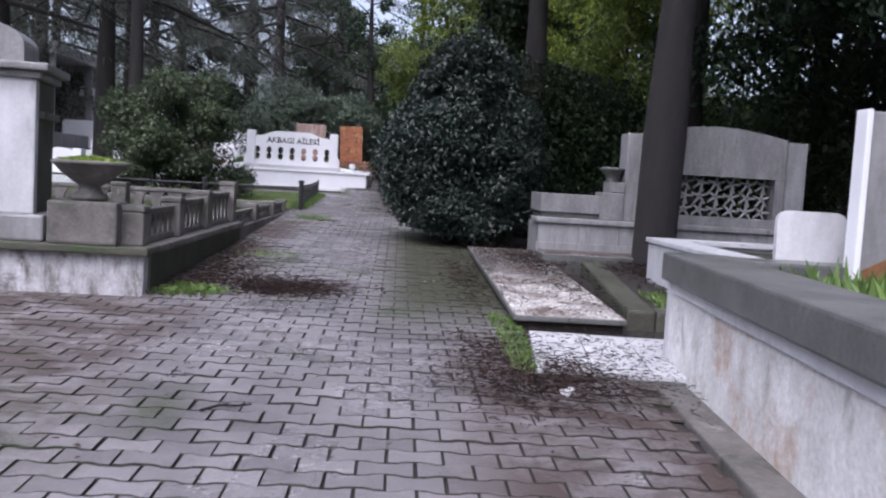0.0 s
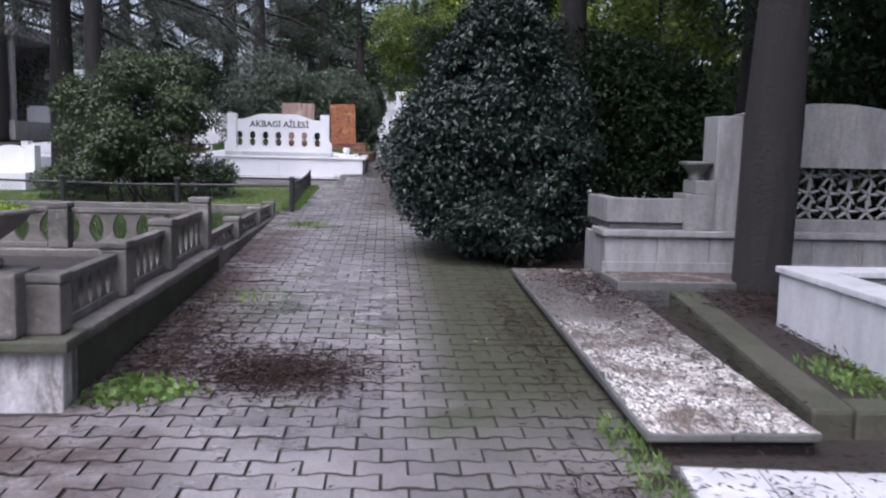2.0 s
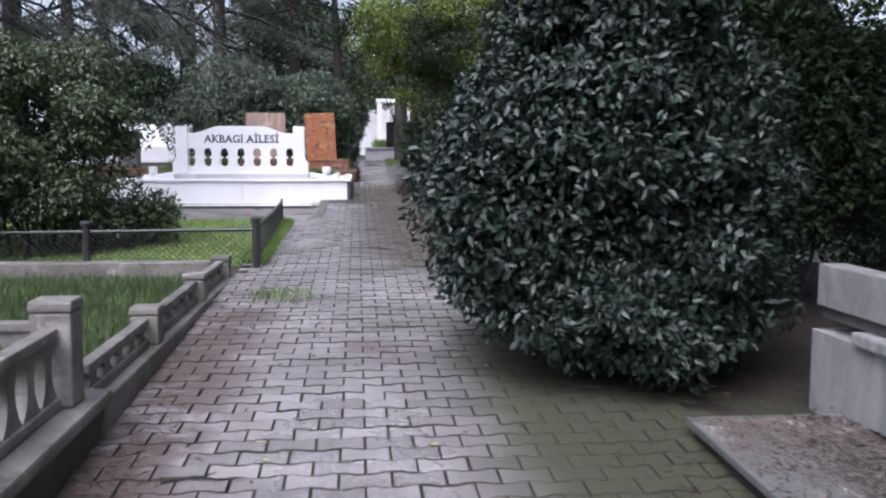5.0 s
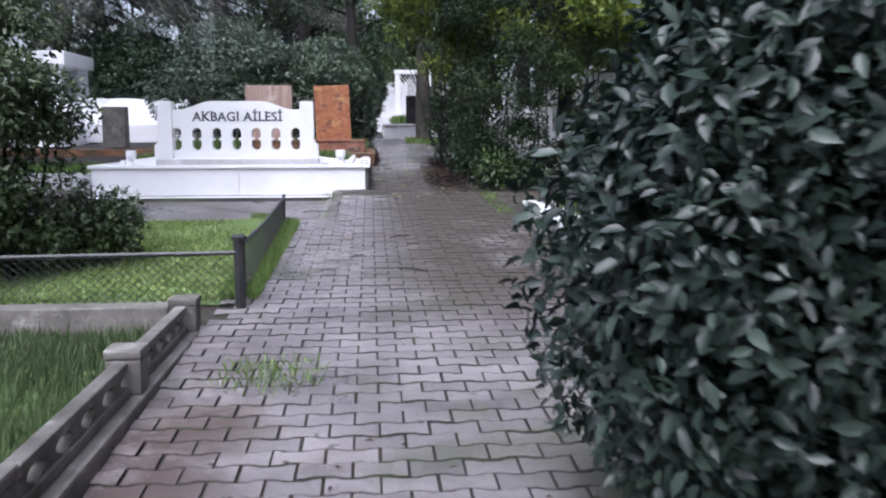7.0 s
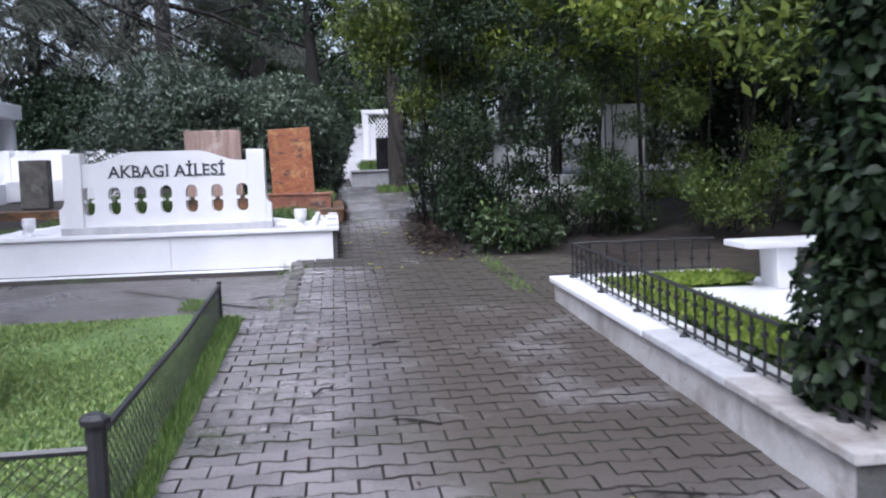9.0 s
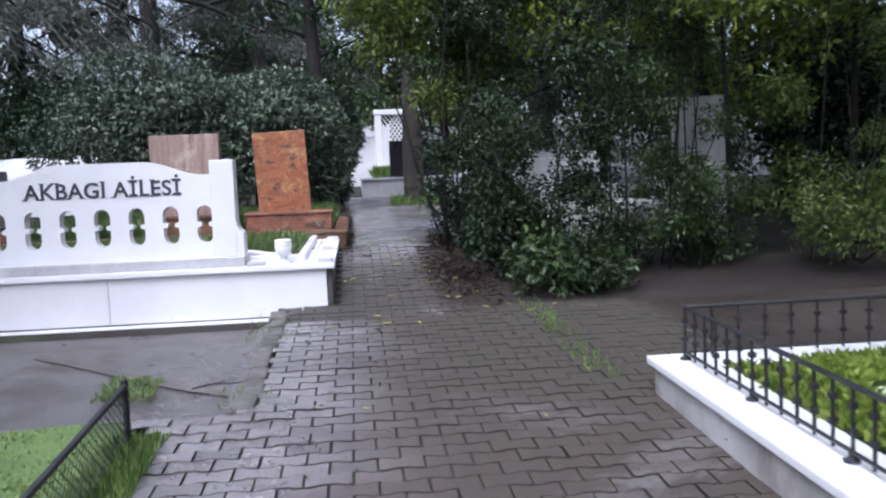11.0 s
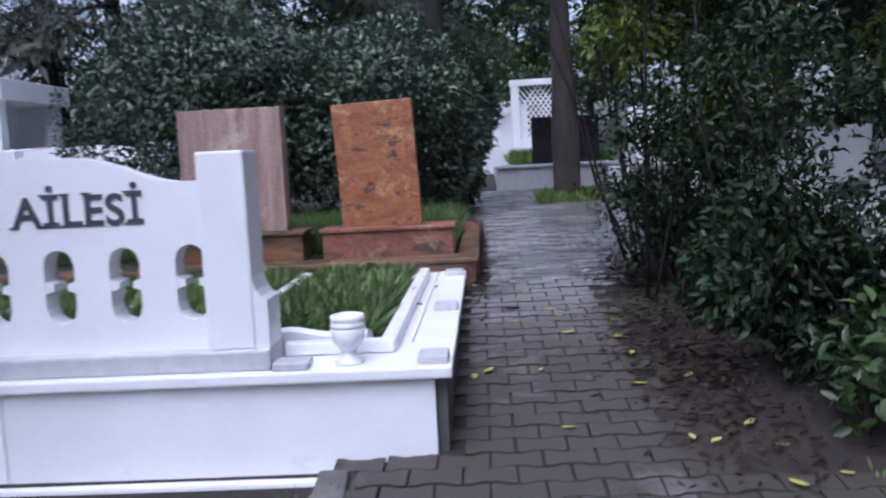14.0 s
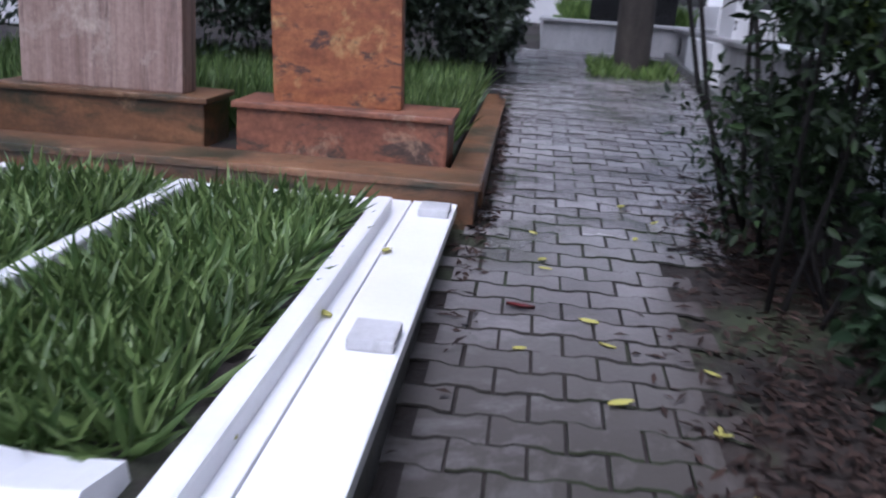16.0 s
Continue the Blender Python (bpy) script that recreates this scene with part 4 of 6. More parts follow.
part("slab", box(1.40, 2.55, 8.72, 9.26, 0.3, 0.60, 0.012), COPING, step)
pebbles("pebbles", 1.43, 2.52, 8.75, 9.24, lambda y: 0.60 + 0 * y, 4200, step, 4)
kerb = thing("grave_kerb", pose(0, 0, 0), "mossy stone kerb round a bed of litter", "kerb")
slope_slab("long_stone", 1.505, 1.70, 5.90, 8.68, 0.125, MOSSY, kerb, 0.025, shear=0.087)
slope_slab("end_stone", 1.703, 2.9, 5.90, 6.08, 0.122, MOSSY, kerb, 0.025, shear=0.087)
slope_slab("bed", 1.71, 2.9, 6.085, 9.2, 0.10, SOIL, kerb, 0.01, shear=0.08)

wbox = thing("grave", pose(0, 0, 0), "white marble box grave filled with brown litter", "grave")
part("side_wall", box(2.12, 2.30, 5.25, 7.62, 0.3, 0.83, 0.008), PALE, wbox)
part("end_wall", box(2.303, 3.6, 7.44, 7.62, 0.3, 0.83, 0.008), PALE, wbox)
part("coping", box(2.10, 2.36, 5.23, 7.64, 0.83, 0.87, 0.008), PALE, wbox)
part("coping", box(2.363, 3.6, 7.40, 7.64, 0.83, 0.869, 0.008), PALE, wbox)
tagged(mesh_ob("soil_bed", box(2.305, 3.6, 5.25, 7.43, 0.3, 0.80, 0.01), SOIL), "brown needle litter in the box grave", "soil", "", "structure")

# ---- right: grey marble tomb with a lattice ----
grey = thing("tomb", pose(0, 0, 0), "weathered grey marble tomb with lattice headboard and cup", "tomb")
for i in range(9):
    x0 = 1.43 + 0.42 * i
    part("base_panel", box(x0, x0 + 0.416, 9.27, 9.5, 0.56, 0.88, 0.005), DIMWORN, grey)
part("foot", box(1.41, 5.2, 9.25, 9.268, 0.56, 0.68, 0.004), DIMWORN, grey)
part("side_wall", box(1.432, 1.62, 9.503, 10.0, 0.5, 0.88, 0.006), DIMWORN, grey)
part("ledge", box(1.40, 5.2, 9.235, 9.62, 0.88, 0.935, 0.012), DIMWORN, grey)
part("planter_front", box(1.44, 2.10, 9.29, 9.42, 0.99, 1.18, 0.008), GREYM, grey)
part("planter_side", box(1.44, 1.56, 9.423, 9.98, 0.99, 1.18, 0.008), GREYM, grey)
part("recess", box(1.47, 2.3, 9.32, 9.98, 0.935, 0.99, 0.005), COPING, grey)
part("planter_soil", box(1.565, 2.28, 9.425, 9.98, 1.0, 1.13, 0.005), TURF, grey)
bm = box(2.06, 2.30, 9.28, 9.6, 0.936, 1.22, 0.01)
box(2.14, 2.30, 9.28, 9.6, 1.221, 1.33, 0.01, bm)
part("stepped_block", bm, GREYM, grey)
part("pier", box(2.30, 2.50, 9.30, 9.62, 0.936, 1.84, 0.01), DIMWORN, grey)
part("pier", box(3.98, 4.18, 9.30, 9.62, 0.936, 1.84, 0.01), DIMWORN, grey)
x0, x1 = 2.502, 3.978
tops = [(x1 - (x1 - x0) * i / 18, 1.86 + 0.10 * math.sin(math.pi * i / 18)) for i in range(19)]
part("headboard", extrude_outline([(x0, 1.45), (x1, 1.45)] + tops, 9.33, 9.55), GREYM, grey)
part("lower_board", box(x0, x1, 9.33, 9.55, 0.936, 1.03, 0.006), GREYM, grey)
part("side_stile", box(2.502, 2.72, 9.335, 9.545, 1.032, 1.448, 0.004), GREYM, grey)
part("side_stile", box(3.88, 3.978, 9.335, 9.545, 1.032, 1.448, 0.004), GREYM, grey)
rng = random.Random(5)
bm = bmesh.new()
for i in range(7):
    for j in range(3):
        cx, cz = 2.80 + 0.165 * i, 1.10 + 0.14 * j
        for k in range(5):
            a = k * 1.2566 + 0.3 * ((i + j) % 2)
            d = Vector((math.cos(a), 0, math.sin(a)))
            e = Vector((cx, 9.44, cz)) + d * 0.095
            e.z, e.x = min(max(e.z, 1.034), 1.447), min(max(e.x, 2.722), 3.878)
            tube(bm, (Vector((cx, 9.44, cz)) + d * 0.01, e), (0.016, 0.012), 5)
part("lattice", bm, DIMWORN, grey, "pierced leaf-pattern marble lattice")
cup = thing("stone_cup", pose(2.19, 9.44, 1.33), "grey stone cup on the tomb's stepped block", "cup")
part("bowl", lathe([(0.06, 0), (0.065, 0.015), (0.05, 0.03), (0.07, 0.06), (0.115, 0.11), (0.14, 0.125), (0.14, 0.145), (0.11, 0.15), (0.02, 0.12)], 16), COPING, cup, smooth=True)

plank_bench = thing("bench", pose(3.6, 12.0, gz(12.0)), "dark wet wooden bench behind the grey tomb", "bench")
part("seat", box(-0.55, 0.55, -0.17, 0.17, 0.60, 0.65, 0.01), BARK, plank_bench)
for x in (-0.42, 0.42):
    part("leg", box(x - 0.04, x + 0.04, -0.13, 0.13, -0.02, 0.60, 0.008), BARK, plank_bench)

# ---- right: white kerbed grave with an iron fence and a bench ----
kb = thing("grave", pose(0, 0, 0), "white marble kerbed grave planted with bright ground cover", "grave")
part("kerb_wall", box(0.96, 1.14, 14.3, 18.6, 0.4, 0.94, 0.008), STAINED, kb, "stained kerb face")
part("kerb_wall", box(1.143, 2.4, 18.42, 18.6, 0.4, 0.94, 0.008), PLASTER, kb)
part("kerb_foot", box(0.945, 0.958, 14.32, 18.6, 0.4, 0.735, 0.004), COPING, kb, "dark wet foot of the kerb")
part("kerb_wall", box(1.143, 3.4, 14.3, 14.48, 0.4, 0.90, 0.008), CONCRETE, kb)
part("kerb_end", box(0.955, 1.145, 14.28, 14.297, 0.4, 0.938, 0.004), COPING, kb, "dark grey end of the kerb")
part("coping", box(0.93, 1.24, 14.26, 15.3, 0.94, 0.985, 0.01), STAINED, kb, "dirty worn marble coping")
part("coping", box(0.93, 1.24, 15.304, 16.4, 0.94, 0.985, 0.01), PALE, kb)
part("coping", box(0.93, 1.24, 16.404, 18.64, 0.94, 0.985, 0.01), WHITE, kb)
part("coping", box(1.243, 2.36, 18.36, 18.64, 0.94, 0.984, 0.01), WHITE, kb)
part("inner_paving", box(1.62, 4.5, 14.6, 18.3, 0.5, 0.955, 0.008), WHITE, kb, "white marble paving")
part("bed", box(1.243, 1.615, 14.5, 18.35, 0.5, 0.95, 0.01), TURF, kb)
part("side_bed", box(1.62, 2.3, 17.9, 18.35, 0.8, 0.96, 0.004), TURF, kb)

LEAN_Y = 0.0245
for ob in kb.children:
    for v in ob.data.vertices:
        v.co.z += LEAN_Y * (v.co.y - 18.6)
rail = thing("iron_fence", pose(0, 0, 0), "low black wrought iron railing set in the marble kerb", "fence")


def spindle(x, y, z, h):
    bm = tube(bmesh.new(), ((x, y, z), (x, y, z + h)), (0.0075, 0.0075), 5)
    for zz in (0.35, 0.7):
        merge(bm, box(x - 0.014, x + 0.014, y - 0.014, y + 0.014, z + h * zz - 0.012, z + h * zz + 0.012, 0.004))
    return bm


sp = None
n = 32
for i in range(n):
    y = 14.45 + (18.5 - 14.45) * i / (n - 1)
    if sp is None:
        ob = part("spindle", spindle(0, 0, 0, 0.26), IRON, rail)
        sp = ob.data
    else:
        ob = new("spindle", sp)
        ob.parent = rail
    ob.location = (1.09, y, 1.0 + LEAN_Y * (y - 18.6))
for i in range(1, 9):
    ob = new("spindle", sp)
    ob.parent = rail
    ob.location = (1.09 + 0.14 * i, 18.5, 1.0)
for i in range(6):
    y = 14.6 + 0.78 * i
    part("foot", lathe([(0.03, 0), (0.03, 0.01), (0.012, 0.02), (0.012, 0.05)], 8), IRON, rail).location = (1.09, y, 0.984 + LEAN_Y * (y - 18.6))
for z, r in ((1.02, 0.008), (1.25, 0.011)):
    part("rail", tube(bmesh.new(), ((1.09, 14.4, z + LEAN_Y * -4.2), (1.09, 18.5, z)), (r, r), 6), IRON, rail)
    part("rail", tube(bmesh.new(), ((1.09, 18.5, z), (2.25, 18.5, z)), (r, r), 6), IRON, rail)

bench = thing("bench", pose(2.86, 17.8, 0.935), "white marble bench on two tapered legs", "bench")
part("seat", box(-0.75, 0.75, -0.19, 0.19, 0.30, 0.35, 0.012), WHITE, bench)
for x in (-0.42, 0.42):
    bm = box(x - 0.08, x + 0.08, -0.14, 0.14, 0, 0.30, 0.008)
    for v in bm.verts:
        v.co.x = x + (v.co.x - x) * (0.75 + 0.8 * v.co.z)
    part("leg", bm, WHITE, bench)

white_block = tagged(mesh_ob("stone_block", box(-0.14, 0.34, -0.06, 0.06, 0, 0.05, 0.01), WHITE), "small white marble slab lying beside the kerb", "stone")
white_block.matrix_basis = pose(1.13, 14.13, gz(14.13) + 0.0, 0, 0, -6)

side = thing("grave", pose(1.95, 24.6, gz(24.6)), "white marble kerbed grave half hidden by the thicket", "grave", "white graves beyond the thicket")
part("kerb", box(-0.3, -0.14, -1.2, 1.6, -0.2, 0.40, 0.012), STAINED, side)
part("kerb", box(-0.138, 1.0, -1.2, -1.04, -0.2, 0.34, 0.012), STAINED, side)
part("headstone", box(0.1, 0.75, 1.3, 1.42, -0.1, 1.0, 0.03), WHITE, side)
part("cover_slab", box(-0.136, 1.0, -1.038, 1.29, -0.2, 0.24, 0.012), PALE, side)

# ---- far end: walls, black stones, white monuments ----
fw = thing("grave_enclosure", pose(0, 0, 0), "low grey marble wall of a raised grave at the path's end", "grave wall")
part("front_wall", box(-0.38, 1.6, 31.95, 32.15, 1.3, 1.88, 0.012), PALE, fw)
part("coping", box(-0.42, 1.64, 31.9, 32.2, 1.88, 1.92, 0.01), PALE, fw)
part("side_wall", box(-0.38, -0.2, 32.153, 35.5, 1.3, 1.88, 0.012), PALE, fw)
tagged(mesh_ob("soil_bed", box(-0.2, 1.6, 32.2, 35.5, 1.4, 1.9, 0.02), TURF), "grassy soil in the raised grave", "soil", "", "structure")
for x in (0.45, 0.98):
    g = thing("gravestone", pose(x, 32.45, 1.88), "polished black granite gravestone slab", "gravestone", "black gravestones")
    part("slab", box(-0.255, 0.255, -0.05, 0.05, 0.03, 0.76, 0.01), BLACKG, g)
    part("foot", box(-0.27, 0.27, -0.09, 0.09, -0.01, 0.03, 0.008), PALE, g)
ow = thing("grave_enclosure", pose(0, 0, 0), "long pale grave wall with black discs for round holes", "grave wall")
part("side_wall", box(1.20, 1.34, 26.8, 31.9, 1.1, 1.86, 0.012), DIMWORN, ow)
part("coping", box(1.16, 1.38, 26.75, 31.9, 1.86, 1.90, 0.01), DIMWORN, ow)
low_kerb = part("kerb", box(0, 4.4, -0.035, 0.035, -0.1, 0.07, 0.012), COPING, ow, "low wet kerb before the wall")
low_kerb.matrix_basis = look((1.10, 27.4, gz(27.4)), (1.10, 31.8, gz(31.8))) @ pose(0, 0, 0, -90, 0, 0) @ pose(0, 0, 0, 0, 0, 90)
# raised black discs paint the darkness of holes; the wall is not pierced
for i in range(6):
    ob = part("roundel", lathe([(0.10, 0), (0.11, 0.012), (0.085, 0.02), (0.02, 0.018)], 14), BLACKG, ow, "black disc for a round hole in the wall")
    ob.matrix_basis = pose(1.20, 27.6 + 0.8 * i, gz(27.6 + 0.8 * i) + 0.16, 0, -90, 0)


def lattice_monument(x, y, w, h, label, arch=True):
    """A white pierced marble monument: frame, arched lattice, base."""
    ob = thing("monument", pose(x, y, gz(y) - 0.05), label, "tomb", "white lattice monuments")
    part("base", box(-w / 2 - 0.1, w / 2 + 0.1, -0.4, 0.4, 0, 0.55, 0.015), WHITE, ob)
    for s in (-1, 1):
        part("pier", box(s * w / 2 - 0.08, s * w / 2 + 0.08, -0.1, 0.1, 0.55, h, 0.012), WHITE, ob)
    part("lintel", box(-w / 2 - 0.1, w / 2 + 0.1, -0.12, 0.12, h + 0.002, h + 0.12, 0.012), WHITE, ob)
    bm = bmesh.new()
    n = 9
    for i in range(-n, n):
        for s in (1, -1):
            a = (s * i * w / n, 0.56)
            b = (s * (i + n) * w / n * 1.0, h)
            pts = []
            for q in (0, 1):
                pts.append([a[0] + (b[0] - a[0]) * q, a[1] + (b[1] - a[1]) * q])
            t0, t1 = 0.0, 1.0
            d = b[0] - a[0]
            for lim in (-w / 2 + 0.08, w / 2 - 0.08):
                t = (lim - a[0]) / d
                if (lim < 0) == (d > 0):
                    t0 = max(t0, t)
                else:
                    t1 = min(t1, t)
            if t1 - t0 > 0.05:
                P = [(a[0] + d * t, 0.0, a[1] + (h - 0.56) * t) for t in (t0, t1)]
                tube(bm, P, (0.02, 0.02), 4)
    part("lattice", bm, WHITE, ob)
    return ob


lattice_monument(0.55, 36.2, 0.9, 1.75, "white marble monument with square lattice")
lattice_monument(-0.35, 37.5, 1.1, 1.25, "low white lattice tomb")
for i, (x, y, w, d, h) in enumerate(((-1.3, 36.0, 0.8, 1.8, 0.5), (-2.3, 38.5, 1.0, 2.0, 0.6), (-1.0, 40.0, 0.9, 1.9, 0.8), (3.2, 38.0, 1.2, 2.0, 0.8), (0.0, 42.0, 1.5, 1.5, 1.2))):
    g = thing("grave", pose(x, y, gz(y) - 0.03), "white marble box grave among others far off", "grave", "far white graves")
    part("body", box(-w / 2, w / 2, -d / 2, d / 2, 0, h * 0.6, 0.015), WHITE, g)
    part("headstone", box(-w / 2 + 0.1, w / 2 - 0.1, d / 2 - 0.25, d / 2 - 0.1, h * 0.6 + 0.001, h + 0.5, 0.03), WHITE, g)

# ---- left distance: white graves, pavilion, arcade ----
far_graves = ((-6.2, 31.0, 2.4, 0.9, 1.0), (-8.3, 29.5, 2.4, 0.9, 1.0), (-7.0, 33.0, 2.2, 1.0, 1.0), (-6.25, 17.2, 0.8, 0.5, 0.72), (-9.6, 21.5, 2.4, 1.1, 0.55), (-7.4, 22.8, 1.6, 0.9, 0.45), (-12.0, 24.0, 2.4, 1.2, 0.9), (-13.0, 19.5, 2.6, 1.2, 0.6))
for x, y, w, d, h in far_graves:
    g = thing("grave", pose(x, y, gz(y) - 0.03), "white marble grave with a long headboard", "grave", "white graves beyond the lawn")
    part("base", box(-w / 2, w / 2, -d, d, 0, h * 0.42, 0.012), WHITE, g)
    tops = [(w / 2 - 0.15 - (w - 0.3) * i / 12, h * 0.9 + 0.1 * h * math.sin(math.pi * i / 12)) for i in range(13)]
    part("headboard", extrude_outline([(-w / 2 + 0.15, h * 0.42), (w / 2 - 0.15, h * 0.42)] + tops, -0.09, 0.09), WHITE, g)
    for s in (-1, 1):
        part("pier", box(s * (w / 2 - 0.07) - 0.08, s * (w / 2 - 0.07) + 0.08, -0.13, 0.13, h * 0.421, h * 1.0, 0.01), WHITE, g)
pil = thing("gravestone", pose(-6.0, 28.4, gz(28.4)), "dark square stone pillar standing in grass", "gravestone")
part("shaft", box(-0.24, 0.24, -0.15, 0.15, 0, 0.85, 0.02), CONCRETE, pil)


def pavilion(x, y, w, h, cols, label, arched=False, material=None):
    """A small open tomb house: base, columns, entablature."""
    material = material or WHITE
    ob = thing("pavilion", pose(x, y, gz(y) - 0.05), label, "tomb house")
    part("base", box(-w / 2 - 0.2, w / 2 + 0.2, -w / 2, w / 2, 0, 0.55, 0.02), material, ob)
    if not arched:
        part("terrace", box(-w / 2 - 0.6, w / 2 + 1.3, -w / 2 - 0.5, -w / 2 - 0.002, 0, 0.95, 0.02), material, ob)
        part("front_wall", box(-w / 2 + 0.122, w / 2 - 0.75, -w / 2 + 0.17, -w / 2 + 0.31, 0.551, h - 0.352, 0.01), material, ob, "plain white front wall")
    for j in (-1, 1):
        for i in range(cols):
            cx = -w / 2 + w * i / (cols - 1)
            part("column", box(cx - 0.12, cx + 0.12, j * (w / 2 - 0.25) - 0.12, j * (w / 2 - 0.25) + 0.12, 0.551, h - 0.35, 0.015), material, ob)
            if arched and i < cols - 1:
                span = w / (cols - 1) - 0.24
                rr = span / 2
                c0 = cx + 0.12 + rr
                pts = [(c0 - rr, h - 0.36)] + [(c0 - rr * math.cos(a), h - 0.36 - rr + rr * math.sin(a)) for a in np.linspace(0.0, math.pi, 13)] + [(c0 + rr, h - 0.36)]
                half = len(pts) // 2
                left = [pts[0]] + pts[1:half + 1] + [(c0, h - 0.36)]
                right = [(c0, h - 0.36)] + pts[half:-1] + [pts[-1]]
                bm = extrude_outline(left[::-1], j * (w / 2 - 0.25) - 0.1, j * (w / 2 - 0.25) + 0.1)
                extrude_outline(right[::-1], j * (w / 2 - 0.25) - 0.1, j * (w / 2 - 0.25) + 0.1, bm)
                bmesh.ops.recalc_face_normals(bm, faces=bm.faces)
                part("arch", bm, material, ob)
    part("roof", box(-w / 2 - 0.25, w / 2 + 0.25, -w / 2, w / 2, h - 0.35, h, 0.02), material, ob)
    part("back_wall", box(-w / 2 + 0.15, w / 2 - 0.15, w / 2 - 0.2, w / 2 - 0.1, 0.551, h - 0.352, 0.01), material, ob)
    return ob


pavilion(-9.85, 34.0, 2.5, 2.15, 4, "small white marble tomb house with square columns")
pavilion(-13.0, 31.0, 4.0, 3.3, 4, "grey arched tomb house beyond the trees", True, GREYM)
st = thing("gravestone", pose(3.05, 23.3, gz(23.3)), "tall pale grey stele standing within the thicket", "gravestone")
part("slab", box(-0.28, 0.28, -0.08, 0.08, 0, 1.55, 0.015), PALE, st)
g = thing("grave", pose(2.3, 26.8, gz(26.8)), "white marble grave behind the thicket", "grave", "white graves beyond the thicket")
part("base", box(-0.5, 0.9, -0.9, 0.9, 0, 0.4, 0.012), WHITE, g)
part("headstone", box(-0.35, 0.3, 0.6, 0.72, 0.401, 0.95, 0.03), WHITE, g)
g4 = copy_thing(g, pose(2.0, 25.0, gz(25.0) - 0.05, 0, 0, 5))
g2 = copy_thing(g, pose(4.6, 27.5, gz(27.5)))
g3 = copy_thing(g, pose(2.0, 29.6, gz(29.6), 0, 0, 90))

# ---- shrubs near the path ----
rb = random.Random(41)
bodies = [(0.0, 0.0, 1.0, 0.92, 0.74, 0.72), (-0.02, 0.0, 0.48, 0.66, 0.70, 0.42), (0.10, 0.02, 1.60, 0.64, 0.58, 0.60), (0.14, 0.08, 2.12, 0.38, 0.42, 0.44), (-0.1, 0.72, 0.55, 0.66, 0.5, 0.5), (0.4, 0.45, 1.1, 0.6, 0.45, 0.75), (0.55, -0.1, 0.6, 0.46, 0.5, 0.5), (0.2, -0.22, 0.38, 0.55, 0.55, 0.36), (0.62, 0.0, 1.25, 0.45, 0.5, 0.6), (-0.38, -0.02, 0.92, 0.62, 0.55, 0.5)]
for k in range(46):
    a, f = rb.uniform(0, 6.28), rb.uniform(0.0, 1.0)
    wide = 0.62 + 0.38 * math.sin(math.pi * min(1.0, 0.12 + 0.95 * f)) - 0.36 * f
    g = rb.uniform(0.13, 0.27)
    bodies.append((wide * math.cos(a) * 0.92 + 0.14 * f, wide * math.sin(a) * 0.74, 0.22 + 2.15 * f, g, g, g * 0.8))
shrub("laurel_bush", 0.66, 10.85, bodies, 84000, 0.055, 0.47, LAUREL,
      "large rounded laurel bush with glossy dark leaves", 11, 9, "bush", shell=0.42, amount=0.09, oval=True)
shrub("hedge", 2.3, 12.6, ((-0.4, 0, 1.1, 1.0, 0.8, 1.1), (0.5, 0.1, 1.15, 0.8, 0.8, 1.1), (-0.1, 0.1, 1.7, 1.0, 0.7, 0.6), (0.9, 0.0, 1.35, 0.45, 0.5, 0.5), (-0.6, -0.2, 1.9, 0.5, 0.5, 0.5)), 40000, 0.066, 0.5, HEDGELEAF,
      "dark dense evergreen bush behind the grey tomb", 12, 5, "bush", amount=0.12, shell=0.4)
ivy = thing("ivy_tree", pose(1.47, 14.75, gz(14.75)), "old trunk wrapped thickly in dark glossy ivy", "tree")
part("trunk", tube(bmesh.new(), ((0, 0, -0.05), (0.02, 0, 1.5), (0.05, 0.05, 3.2), (0.0, 0.1, 5.0)), (0.2, 0.17, 0.15, 0.1), 12), BARK, ivy, smooth=True)
rng2 = np.random.default_rng(21)
sets = [clump_leaves(rng2, (0.03 * k % 0.1, 0.0, 0.55 + 0.55 * k), (0.41 + 0.05 * math.sin(2.1 * k), 0.45, 0.5), 4200, 0.064, 0.8, 0.4, 0.12, 0.8) for k in range(9)]
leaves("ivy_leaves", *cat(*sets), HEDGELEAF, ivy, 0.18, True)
rb = random.Random(77)
bodies = [(-0.1, 0.1, 0.75, 0.85, 0.7, 0.7), (-0.35, 0.1, 1.35, 0.75, 0.65, 0.55)]
for k in range(40):
    a, q, f = rb.uniform(0, 6.28), rb.uniform(0.35, 1.0), rb.uniform(0.0, 1.0)
    g = rb.uniform(0.2, 0.42)
    wide = 1.25 - 0.3 * f
    bodies.append((wide * q * math.cos(a) - 0.42 * f, wide * 0.8 * q * math.sin(a), 0.22 + f * 1.72, g, g, g * rb.uniform(0.6, 0.85)))
shrub("shrub", -3.72, 15.55, bodies, 60000, 0.055, 0.45, OLIVELEAF, "spreading dark olive shrub behind the wire fence", 13, 14, spread=0.8, amount=0.14, shell=0.6, oval=True)

